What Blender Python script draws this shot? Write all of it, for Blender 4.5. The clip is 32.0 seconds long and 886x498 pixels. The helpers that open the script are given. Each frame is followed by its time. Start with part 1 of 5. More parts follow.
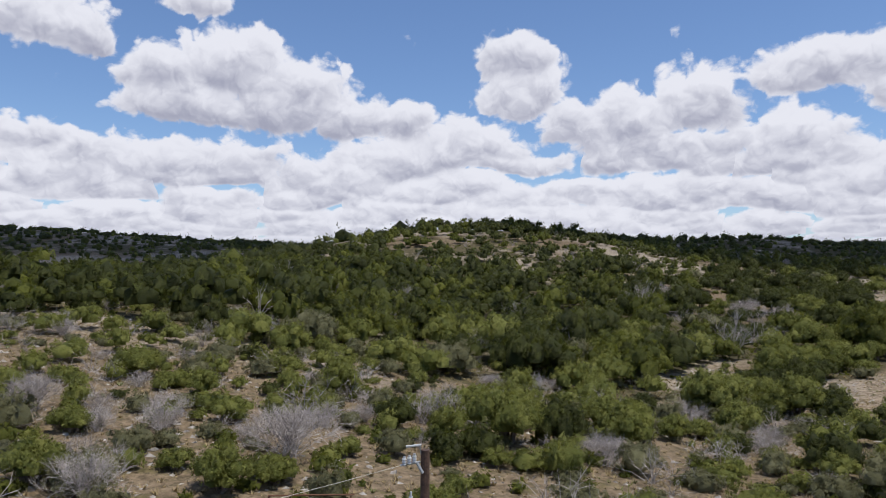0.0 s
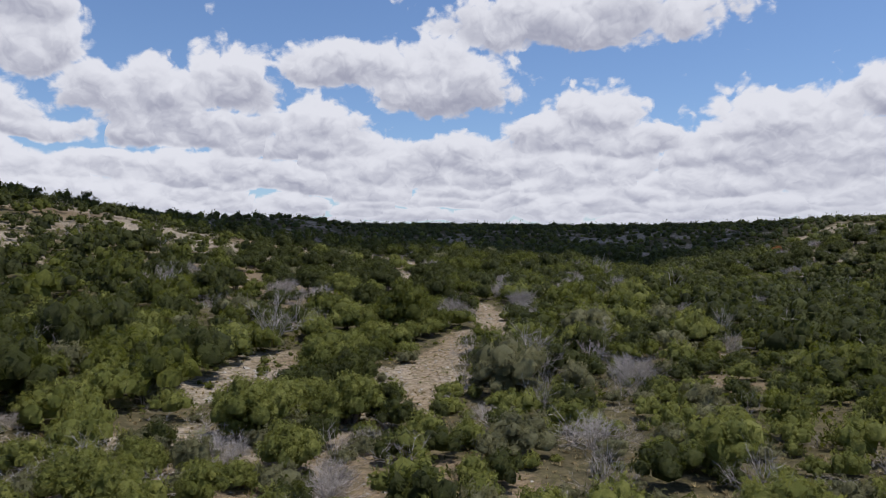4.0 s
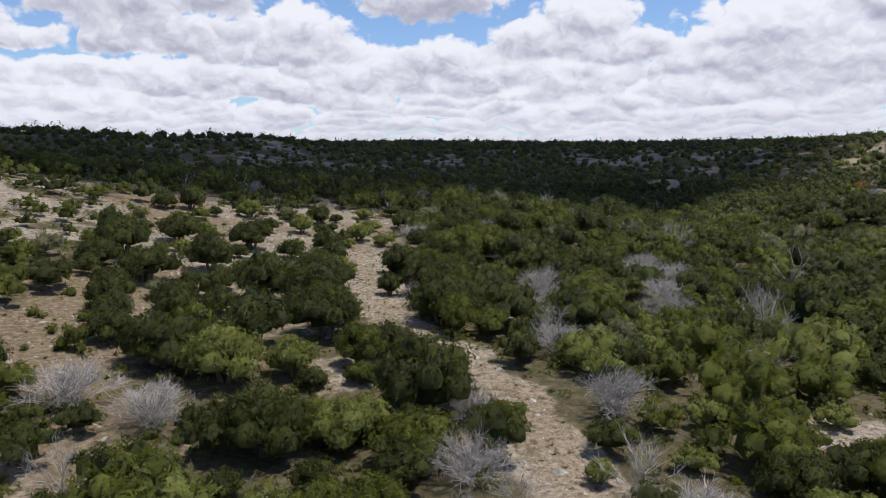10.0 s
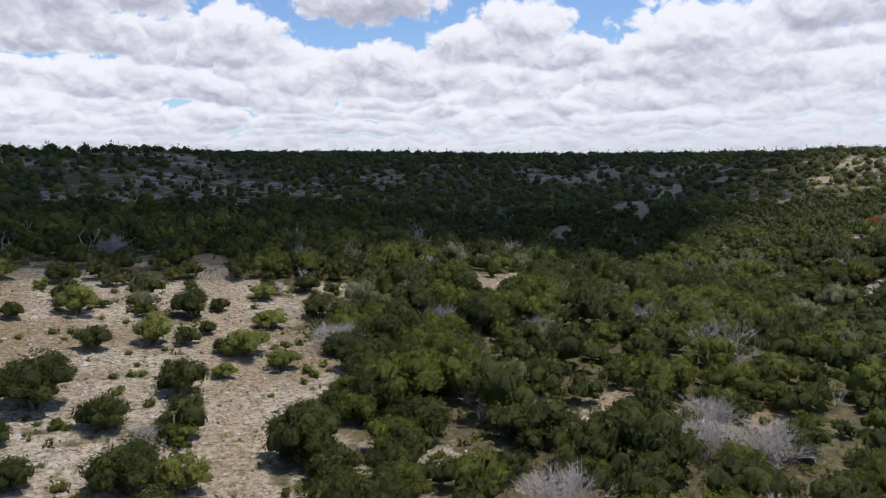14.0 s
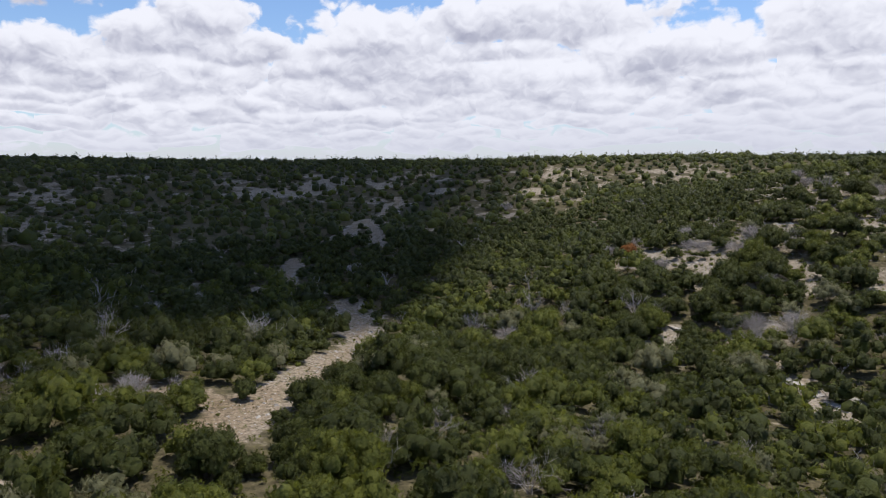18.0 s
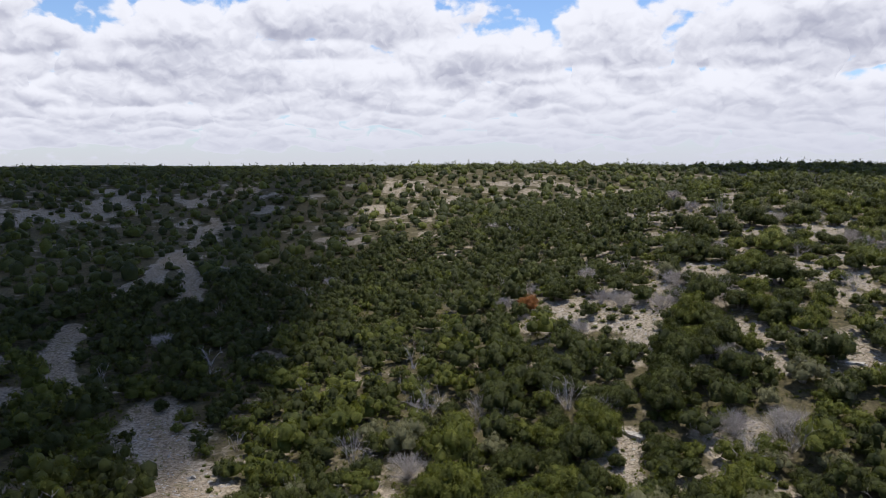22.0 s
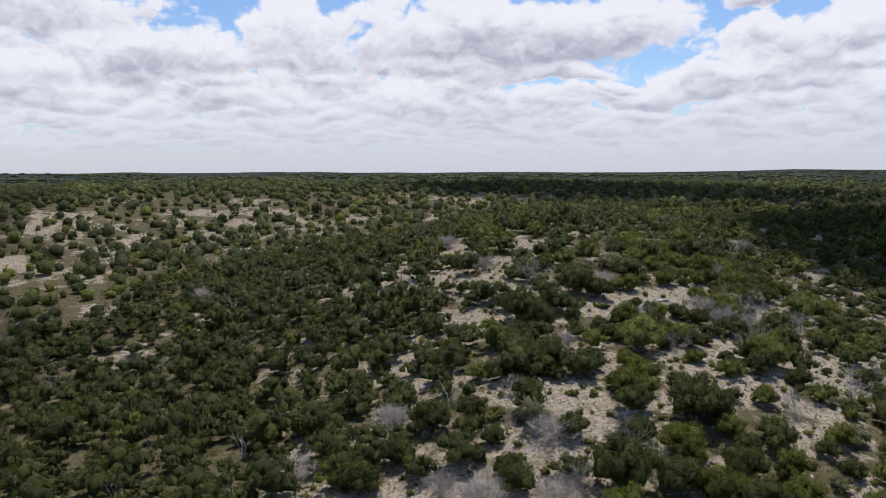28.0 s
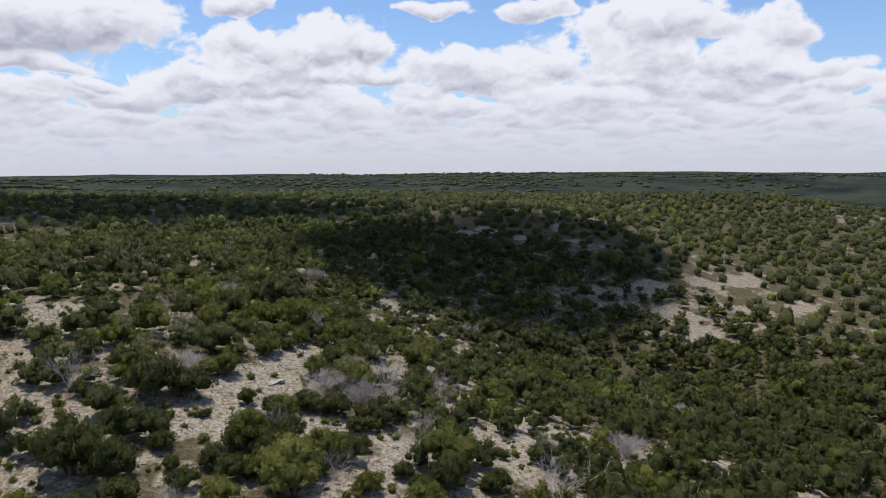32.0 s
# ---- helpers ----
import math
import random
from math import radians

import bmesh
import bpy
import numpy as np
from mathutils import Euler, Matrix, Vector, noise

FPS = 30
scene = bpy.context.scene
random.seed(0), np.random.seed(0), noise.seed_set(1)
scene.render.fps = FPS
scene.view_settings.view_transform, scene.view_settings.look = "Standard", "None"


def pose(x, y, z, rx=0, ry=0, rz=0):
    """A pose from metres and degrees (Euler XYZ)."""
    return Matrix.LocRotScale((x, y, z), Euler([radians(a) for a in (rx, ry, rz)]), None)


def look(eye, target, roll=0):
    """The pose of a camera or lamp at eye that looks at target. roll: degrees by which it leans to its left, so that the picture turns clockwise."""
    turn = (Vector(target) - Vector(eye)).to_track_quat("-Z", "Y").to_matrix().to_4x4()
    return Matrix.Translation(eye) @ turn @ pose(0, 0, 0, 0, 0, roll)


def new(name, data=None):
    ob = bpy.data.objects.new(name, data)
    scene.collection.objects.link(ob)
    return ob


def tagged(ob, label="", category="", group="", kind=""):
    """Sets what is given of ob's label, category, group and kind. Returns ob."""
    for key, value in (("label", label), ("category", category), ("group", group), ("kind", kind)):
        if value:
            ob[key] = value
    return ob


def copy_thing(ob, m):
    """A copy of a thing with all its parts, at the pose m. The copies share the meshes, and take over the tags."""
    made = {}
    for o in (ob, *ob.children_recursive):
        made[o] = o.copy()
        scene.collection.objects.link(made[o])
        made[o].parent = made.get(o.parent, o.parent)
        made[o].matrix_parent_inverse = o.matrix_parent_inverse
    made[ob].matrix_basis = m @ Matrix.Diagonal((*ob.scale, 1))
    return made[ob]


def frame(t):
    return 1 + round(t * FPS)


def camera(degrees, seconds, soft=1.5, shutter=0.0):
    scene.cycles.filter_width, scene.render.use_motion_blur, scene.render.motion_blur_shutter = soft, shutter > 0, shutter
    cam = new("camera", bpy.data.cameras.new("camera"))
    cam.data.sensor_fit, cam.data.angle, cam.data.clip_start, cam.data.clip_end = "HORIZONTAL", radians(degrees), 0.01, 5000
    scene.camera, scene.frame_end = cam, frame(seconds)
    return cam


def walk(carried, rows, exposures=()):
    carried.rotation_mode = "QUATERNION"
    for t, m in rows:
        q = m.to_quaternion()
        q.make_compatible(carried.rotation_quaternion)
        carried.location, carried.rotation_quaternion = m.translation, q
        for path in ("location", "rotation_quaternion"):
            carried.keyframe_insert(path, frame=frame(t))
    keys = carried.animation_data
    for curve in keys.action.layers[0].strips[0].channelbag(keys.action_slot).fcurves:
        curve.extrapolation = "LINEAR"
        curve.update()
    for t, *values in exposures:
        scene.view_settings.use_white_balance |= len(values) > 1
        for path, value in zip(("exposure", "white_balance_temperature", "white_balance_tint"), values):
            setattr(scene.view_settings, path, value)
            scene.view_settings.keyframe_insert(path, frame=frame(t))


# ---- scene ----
cam = camera(63.7, 32.0, soft=0.95)
# seconds, x, y, z, yaw, pitch, roll: metres and degrees
PATH = [
    (0.0, 0.00, 0.00, 11.00, -0.00, 2.03, -0.14),
    (0.5, 0.01, 1.08, 10.95, -7.86, 2.03, -0.16),
    (1.0, 0.04, 2.32, 10.84, -15.38, 2.03, -0.18),
    (1.5, 0.13, 4.06, 10.72, -21.91, 2.03, -0.21),
    (2.0, 0.55, 6.38, 10.60, -27.11, 2.04, -0.22),
    (2.5, 1.30, 9.30, 10.52, -31.79, 2.06, -0.22),
    (3.0, 2.62, 12.81, 10.50, -34.54, 0.40, -0.20),
    (3.5, 4.63, 16.94, 10.61, -35.86, 0.36, -0.17),
    (5.5, 15.96, 36.03, 12.05, -36.82, 0.32, -0.13),
    (6.0, 19.45, 41.25, 12.74, -36.94, 0.28, -0.08),
    (6.5, 23.29, 46.59, 13.54, -37.02, 0.23, -0.03),
    (7.0, 27.21, 51.94, 14.48, -37.07, 0.17, 0.01),
    (7.5, 31.17, 57.25, 15.44, -37.09, 0.09, 0.05),
    (8.0, 35.09, 62.36, 16.33, -37.14, -0.03, 0.07),
    (8.5, 39.04, 67.41, 17.52, -37.19, -4.92, 0.09),
    (9.0, 43.09, 72.58, 18.86, -37.22, -6.72, 0.10),
    (9.5, 47.17, 77.85, 20.17, -37.30, -6.79, 0.09),
    (10.0, 51.30, 83.22, 21.44, -37.50, -6.80, 0.09),
    (10.5, 55.56, 88.56, 22.76, -37.94, -6.80, 0.09),
    (11.0, 59.66, 93.88, 24.10, -38.51, -6.78, 0.09),
    (11.5, 63.68, 99.10, 25.29, -38.55, -6.76, 0.10),
    (12.0, 67.68, 104.25, 26.34, -38.60, -6.73, 0.09),
    (12.5, 71.66, 109.35, 27.27, -38.63, -6.69, 0.08),
    (13.0, 75.70, 114.42, 28.18, -38.63, -6.63, 0.06),
    (13.5, 79.78, 119.47, 29.09, -39.43, -6.56, 0.04),
    (14.0, 83.77, 124.45, 29.96, -42.34, -6.50, 0.04),
    (14.5, 87.77, 129.53, 30.81, -45.58, -6.47, 0.05),
    (15.0, 91.79, 134.71, 31.73, -48.81, -6.47, 0.08),
    (15.5, 95.78, 139.90, 32.70, -51.95, -6.51, 0.11),
    (17.5, 111.80, 160.44, 36.83, -63.87, -6.59, 0.11),
    (18.0, 116.34, 165.22, 37.94, -66.69, -6.66, 0.10),
    (18.5, 121.42, 169.61, 39.07, -68.99, -6.72, 0.07),
    (19.0, 126.97, 173.62, 40.17, -70.88, -6.75, 0.02),
    (19.5, 132.90, 177.35, 41.17, -72.50, -6.77, -0.01),
    (20.0, 139.05, 180.86, 42.09, -74.16, -6.77, -0.04),
    (20.5, 145.22, 184.15, 42.94, -75.88, -6.76, -0.05),
    (21.0, 151.42, 187.26, 43.76, -77.68, -6.73, -0.05),
    (21.5, 157.74, 190.06, 44.56, -79.47, -6.69, -0.05),
    (22.0, 164.23, 192.54, 45.28, -81.24, -6.65, -0.04),
    (22.5, 170.84, 194.74, 46.03, -83.01, -6.62, -0.02),
    (23.0, 177.45, 196.69, 46.81, -84.86, -6.58, -0.00),
    (23.5, 183.96, 198.41, 47.61, -86.79, -6.55, 0.02),
    (24.0, 190.59, 199.96, 48.45, -88.82, -6.53, 0.05),
    (24.5, 197.39, 201.29, 49.27, -90.89, -6.50, 0.08),
    (25.0, 204.34, 202.36, 50.09, -92.84, -6.47, 0.12),
    (25.5, 211.43, 203.09, 50.93, -94.89, -6.44, 0.17),
    (27.5, 239.95, 204.09, 54.35, -102.98, -6.40, 0.21),
    (28.0, 247.00, 203.94, 55.15, -105.51, -6.38, 0.24),
    (28.5, 253.91, 203.52, 55.91, -109.05, -6.37, 0.26),
    (29.0, 260.61, 202.84, 56.66, -114.21, -6.36, 0.26),
    (29.5, 267.04, 201.96, 57.32, -120.07, -6.36, 0.25),
    (30.0, 273.31, 200.77, 57.91, -125.19, -6.36, 0.25),
    (30.5, 279.42, 199.07, 58.48, -130.21, -6.35, 0.26),
    (31.0, 285.35, 196.88, 59.03, -134.99, -6.34, 0.27),
    (31.5, 291.14, 194.16, 59.54, -139.68, -6.34, 0.28),
    (32.0, 296.77, 191.12, 60.02, -144.49, -6.33, 0.29),
]
walk(cam, [(t, pose(x, y, z, 90 + pitch, roll, yaw)) for t, x, y, z, yaw, pitch, roll in PATH], [(0.0, -0.10), (3.0, -0.2), (7.4, -0.2), (9.2, 0.0), (19.0, 0.06), (25.0, 0.06), (27.5, -0.02), (32.0, -0.02)])

# ---------------------------------------------------------------- light
SUN_AZ, SUN_EL = 118.0, 72.0          # degrees, clockwise from north (+y), above the horizon
TO_SUN = Vector((math.sin(radians(SUN_AZ)) * math.cos(radians(SUN_EL)), math.cos(radians(SUN_AZ)) * math.cos(radians(SUN_EL)), math.sin(radians(SUN_EL))))
sun = bpy.data.lights.new("sun", "SUN")
sun.energy, sun.angle, sun.color = 3.9, radians(0.6), (1.0, 0.95, 0.86)
new("sun", sun).matrix_world = look(TO_SUN * 100, (0, 0, 0))


class Nodes:
    """Short hand for building a node tree."""

    def __init__(self, tree):
        self.tree = tree

    def add(self, kind, ins=(), operation=""):
        node = self.tree.nodes.new(kind)
        if operation:
            node.operation = operation
        for key, value in dict(ins).items():
            self.put(node.inputs[key], value)
        return node

    def put(self, socket, value):
        if isinstance(value, bpy.types.NodeSocket):
            self.tree.links.new(value, socket)
        else:
            socket.default_value = value

    def math(self, op, a, b=0.0, c=0.0, clamp=False):
        node = self.add("ShaderNodeMath", {0: a, 1: b, 2: c}, op)
        node.use_clamp = clamp
        return node.outputs[0]

    def vec(self, op, a, b=(0, 0, 0), c=(0, 0, 0), out=0):
        return self.add("ShaderNodeVectorMath", {0: a, 1: b, 2: c}, op).outputs[out]

    def noise(self, v, scale, detail=4.0, rough=0.55, distort=0.0):
        return self.add("ShaderNodeTexNoise", {"Vector": v, "Scale": scale, "Detail": detail, "Roughness": rough, "Distortion": distort}).outputs[0]

    def span(self, v, a, b, c=0.0, d=1.0, smooth=True):
        node = self.add("ShaderNodeMapRange", {0: v, 1: a, 2: b, 3: c, 4: d})
        node.interpolation_type = "SMOOTHSTEP" if smooth else "LINEAR"
        return node.outputs[0]

    def attribute(self, name):
        node = self.add("ShaderNodeAttribute")
        node.attribute_name = name
        return node.outputs["Fac"]

    def mix(self, f, a, b):
        node = self.add("ShaderNodeMix")
        node.data_type = "RGBA"
        for k, value in ((0, f), (6, a), (7, b)):
            self.put(node.inputs[k], (*value, 1.0) if isinstance(value, tuple) and len(value) == 3 else value)
        return node.outputs[2]


# cumulus banks of this day's sky: bearing, height (degrees), half width, half height
CLOUDS_A = [
    (-30, 9.7, 2.7, 1.4), (-29.8, 17.5, 4.5, 2.4), (-27, 16.8, 2.2, 1.8), (-26.8, 8.7, 1.5, 1.2), (-22, 14.7, 3.5, 2.5), (-21.5, 8.2, 4.3, 1.9),
    (-20, 12.5, 5.2, 1.7), (-18.8, 20, 2.9, 1.3), (-17.1, 15.6, 4.6, 3), (-16.2, 8.5, 3.8, 2), (-11.9, 13.4, 4.8, 3.1), (-11, 7.3, 3.1, 1.8),
    (-7.5, 12.3, 3.1, 2.3), (-3.8, 8.8, 5.9, 1.8), (-3, 11.9, 2.7, 1.6), (2.1, 10, 5.4, 2.3), (5.3, 16.7, 3.2, 2), (6.6, 14.1, 3.1, 2.3),
    (10.2, 11.8, 2.6, 2.2), (14.6, 11.6, 3.8, 2.6), (17.1, 9.8, 6.2, 1.3),
]
CLOUDS_B = [
    (19.6, 12.6, 4, 2.8), (26.9, 9.6, 4, 2.5), (29.5, 14.4, 5.8, 2.3), (34.9, 7.1, 4.1, 1.6), (36.7, 13.3, 5.4, 3.2), (42.2, 6.6, 5, 1.6),
    (45.3, 8.8, 4.4, 1.8), (46.6, 17.7, 11, 2.5), (48.4, 10.5, 3.5, 2.4), (52.7, 9, 2.9, 1.5), (61.9, 8.3, 7.1, 3.6), (64.9, 6.2, 5.4, 1.8),
    (73.8, 6.2, 5.9, 1.8), (74.7, 10.9, 10.8, 2.5), (82.1, 7.8, 4.8, 2.7), (87.8, 8.2, 3.2, 2), (93.9, 9.8, 5, 2.7), (104.7, 4.9, 6.3, 2.2),
    (108.6, 9.7, 12, 3.4), (111.9, 5.1, 4.2, 1.5), (114.1, 4.6, 2.6, 1.2),
]
CLOUDS_C = [
    (115.5, 10.1, 9.7, 2.9), (118.7, 6.1, 2, 0.6), (122.2, 5.2, 2.1, 1.3), (129, 9.5, 2.6, 1.6), (129.1, 12, 2.6, 0.9), (131.6, 7.5, 5.3, 2.7),
    (136, 9.2, 4.5, 2.3), (136.8, 4.9, 3.6, 1.4), (142.7, 4.9, 3.6, 1.4), (143.5, 12.5, 2.7, 0.7), (146.2, 7.4, 4.9, 2), (151.7, 12, 3.9, 0.9),
    (152.6, 7.7, 3.9, 2.4), (154.8, 4.7, 5.1, 1.5), (159.6, 7.8, 4.4, 2.6), (161, 10.4, 5.9, 2.5), (163.7, 4.5, 1.5, 0.7), (164.5, 7.3, 1.5, 0.9),
    (168, 7.2, 3.5, 2), (169.6, 9.3, 2, 2),
]
# height, spacing and half height of the far rows, degrees
ROWS = ((8.2, 11.0, 1.25), (6.9, 9.5, 1.2), (5.8, 8.2, 1.15), (4.8, 7.0, 1.0), (3.9, 6.0, 0.85), (3.1, 5.2, 0.7), (2.4, 4.5, 0.55), (1.7, 4.0, 0.5))


def make_sky():
    world = bpy.data.worlds.new("sky")
    scene.world = world
    world.use_nodes = True
    world.node_tree.nodes.clear()
    n = Nodes(world.node_tree)
    way = n.add("ShaderNodeTexCoord").outputs["Generated"]
    xyz = n.add("ShaderNodeSeparateXYZ", {0: way})
    bearing = n.math("MULTIPLY", n.math("ARCTAN2", xyz.outputs[0], xyz.outputs[1]), 57.29578)
    height = n.math("MULTIPLY", n.math("ARCSINE", xyz.outputs[2]), 57.29578)
    flat = n.add("ShaderNodeCombineXYZ", {0: bearing, 1: height}).outputs[0]
    # billows: finer and flatter towards the horizon
    scaled = n.add("ShaderNodeCombineXYZ", {0: bearing, 1: n.math("ADD", n.math("MULTIPLY", n.math("LOGARITHM", n.math("ADD", n.math("MAXIMUM", height, -1.5), 2.5), 2.71828), 5.0), n.math("MULTIPLY", height, 0.75)), 2: 3.7}).outputs[0]
    warp = n.add("ShaderNodeTexNoise", {"Vector": scaled, "Scale": 0.2, "Detail": 2.0, "Roughness": 0.5})
    offset = n.vec("MULTIPLY", n.vec("SUBTRACT", warp.outputs[1], (0.5, 0.5, 0.5)), (4.0, 2.6, 0.0))
    place = n.vec("ADD", flat, offset)

    def banks(v):
        """Nearness to the banks, flat below and domed above, and the height within the bank, -1 to 1."""
        near, tops, total = None, None, None
        for az, el, rx, ry in CLOUDS_A + CLOUDS_B + CLOUDS_C:
            e = n.add("ShaderNodeSeparateXYZ", {0: n.vec("MULTIPLY_ADD", v, (1 / rx, 1 / ry, 0.0), (-az / rx, -el / ry, 0.0))})
            ex, ey = e.outputs[0], e.outputs[1]
            dome = n.math("MAXIMUM", ey, n.math("MULTIPLY", ey, -1.35))
            d2 = n.math("MULTIPLY_ADD", ex, ex, n.math("MULTIPLY", dome, dome))
            w = n.math("POWER", 0.06, d2)
            tops = n.math("MULTIPLY", w, ey) if tops is None else n.math("MULTIPLY_ADD", w, ey, tops)
            total = w if total is None else n.math("ADD", total, w)
            near = d2 if near is None else n.add("ShaderNodeMath", {0: near, 1: d2, 2: 0.3}, operation="SMOOTH_MIN").outputs[0]
        # far rows of small cumulus, one to each stretch of bearing, lower and closer towards the horizon
        axes = n.add("ShaderNodeSeparateXYZ", {0: v})
        east = axes.outputs[0]
        up = n.math("DIVIDE", axes.outputs[1], n.span(east, 85.0, 120.0, 1.0, 0.82))
        for k, (el, gap, ry) in enumerate(ROWS):
            turn = n.math("MULTIPLY_ADD", east, 1 / gap, 0.37 * k)
            cell = n.math("FLOOR", turn)
            chance = n.add("ShaderNodeTexWhiteNoise", {"Vector": n.add("ShaderNodeCombineXYZ", {0: cell, 1: 3.7 * k}).outputs[0]})
            jitter = n.add("ShaderNodeSeparateXYZ", {0: chance.outputs["Color"]})
            ex = n.math("DIVIDE", n.math("SUBTRACT", n.math("SUBTRACT", turn, cell), n.math("MULTIPLY_ADD", jitter.outputs[0], 0.24, 0.38)), n.math("MULTIPLY_ADD", jitter.outputs[1], 0.2, 0.40))
            ey = n.math("DIVIDE", n.math("SUBTRACT", up, n.math("MULTIPLY_ADD", jitter.outputs[2], ry * 0.8, el - ry * 0.4)), n.math("MULTIPLY_ADD", jitter.outputs[1], ry * 0.5, ry * 0.75))
            dome = n.math("MAXIMUM", ey, n.math("MULTIPLY", ey, -1.6))
            d2 = n.math("MULTIPLY_ADD", ex, ex, n.math("MULTIPLY", dome, dome))
            w = n.math("POWER", 0.03, d2)
            tops = n.math("MULTIPLY_ADD", w, ey, tops)
            total = n.math("ADD", total, w)
            near = n.add("ShaderNodeMath", {0: near, 1: d2, 2: 0.2}, operation="SMOOTH_MIN").outputs[0]
        near = n.math("SQRT", n.math("MAXIMUM", near, 0.0))
        return n.math("MINIMUM", near, 1.55), n.math("DIVIDE", tops, n.math("ADD", total, 0.02))

    # puffs: heaped, cauliflower-like
    bent = n.vec("ADD", scaled, n.vec("MULTIPLY", n.vec("SUBTRACT", n.add("ShaderNodeTexNoise", {"Vector": scaled, "Scale": 0.5, "Detail": 3.0}).outputs[1], (0.5, 0.5, 0.5)), (2.6, 2.0, 0.0)))

    def heap(v, size, detail):
        cells = n.add("ShaderNodeTexVoronoi")
        cells.feature, cells.normalize = "SMOOTH_F1", True
        for key, value in (("Vector", v), ("Scale", size), ("Detail", detail), ("Roughness", 0.5), ("Lacunarity", 2.3), ("Smoothness", 0.3)):
            n.put(cells.inputs[key], value)
        return n.math("SUBTRACT", 1.0, cells.outputs[0])

    broad = n.noise(scaled, 0.07, 3.0, 0.5)
    fine = n.noise(n.vec("MULTIPLY", flat, (1.0, 1.5, 1.0)), 0.7, 6.0, 0.6)
    # above the named banks the same broken cloud goes on overhead
    seen = n.span(height, 20.0, 30.0)
    near, rise = banks(place)
    field = n.add("ShaderNodeMix", {0: seen, 2: near, 3: n.math("SUBTRACT", 1.72, broad)}).outputs[0]
    # towards the horizon the cloud closes up
    reach = n.span(bearing, 80.0, 115.0, 1.0, 0.6)
    low = n.span(n.math("DIVIDE", height, reach), 3.0, 11.0, 1.0, 0.0)
    puff = heap(bent, 0.27, 2.5)
    small = heap(bent, 0.62, 2.0)
    mound = n.math("ADD", n.math("MULTIPLY", puff, 0.7), n.math("MULTIPLY", small, 0.3))
    thick = n.math("ADD", n.math("SUBTRACT", 1.0, field), n.math("MULTIPLY", low, 0.26))
    here = n.math("ADD", thick, n.math("MULTIPLY", n.math("SUBTRACT", mound, 0.62), 2.2))
    density = n.math("ADD", here, n.math("MULTIPLY", n.math("SUBTRACT", fine, 0.5), 0.55))
    cover = n.span(density, -0.02, 0.26)
    # sunlit heads, grey bases
    shade = n.math("MULTIPLY_ADD", n.math("MULTIPLY", rise, n.span(height, 1.0, 7.0, 0.35, 1.0)), 0.62, n.math("MULTIPLY_ADD", low, 0.12, 0.54))
    shade = n.math("SUBTRACT", shade, n.span(density, 0.4, 1.6, 0.0, 0.14))
    crisp = n.math("SUBTRACT", puff, heap(n.vec("ADD", bent, (0.25, 0.9, 0.0)), 0.27, 2.5))
    crisp_small = n.math("SUBTRACT", small, heap(n.vec("ADD", bent, (0.12, 0.4, 0.0)), 0.62, 2.0))
    shade = n.math("MULTIPLY_ADD", crisp, 1.5, shade)
    shade = n.math("MULTIPLY_ADD", crisp_small, 0.7, shade)
    shade = n.math("MULTIPLY_ADD", n.math("SUBTRACT", fine, 0.5), 0.25, shade)
    shade = n.math("MULTIPLY_ADD", n.math("SUBTRACT", broad, 0.5), 0.4, shade)
    # a thin rim lets the sun through and stays white
    shade = n.math("ADD", shade, n.span(density, 0.1, 0.5, 0.22, 0.0))
    lit = n.span(n.math("ADD", shade, n.span(bearing, 40.0, 90.0, 0.0, 0.08)), 0.0, 1.0)
    cloud = n.mix(lit, (0.385, 0.40, 0.515), (0.855, 0.868, 0.955))
    haze = n.math("MULTIPLY", n.span(n.math("DIVIDE", height, n.span(bearing, 40.0, 100.0, 1.0, 1.5)), -0.5, 4.8, 1.0, 0.0), n.span(bearing, 40.0, 100.0, 0.78, 0.92))
    nishita = n.add("ShaderNodeTexSky")
    nishita.sky_type, nishita.sun_disc = "NISHITA", False
    nishita.sun_elevation, nishita.sun_rotation = radians(SUN_EL), radians(SUN_AZ)
    nishita.air_density, nishita.dust_density, nishita.ozone_density = 1.0, 0.3, 2.0
    blue = n.vec("MULTIPLY", nishita.outputs[0], (0.104, 0.116, 0.138))
    colour = n.mix(cover, blue, cloud)
    colour = n.mix(haze, colour, (0.60, 0.62, 0.73))
    back = n.add("ShaderNodeBackground", {0: colour, 1: 1.0})
    out = n.add("ShaderNodeOutputWorld", {0: back.outputs[0]})


make_sky()


# ---------------------------------------------------------------- clouds out of view above the valley, added to cast shadows on the hills
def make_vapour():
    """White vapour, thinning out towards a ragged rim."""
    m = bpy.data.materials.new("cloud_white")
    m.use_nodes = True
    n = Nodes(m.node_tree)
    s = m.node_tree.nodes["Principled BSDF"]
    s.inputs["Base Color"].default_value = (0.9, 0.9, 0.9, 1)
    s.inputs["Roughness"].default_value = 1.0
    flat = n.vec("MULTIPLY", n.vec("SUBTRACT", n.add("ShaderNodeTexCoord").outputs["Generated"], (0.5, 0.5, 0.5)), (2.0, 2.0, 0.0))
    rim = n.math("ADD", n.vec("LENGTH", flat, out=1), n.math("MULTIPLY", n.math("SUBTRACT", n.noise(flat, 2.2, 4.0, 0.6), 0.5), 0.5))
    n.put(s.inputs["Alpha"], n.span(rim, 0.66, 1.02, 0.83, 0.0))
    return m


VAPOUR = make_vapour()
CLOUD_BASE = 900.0


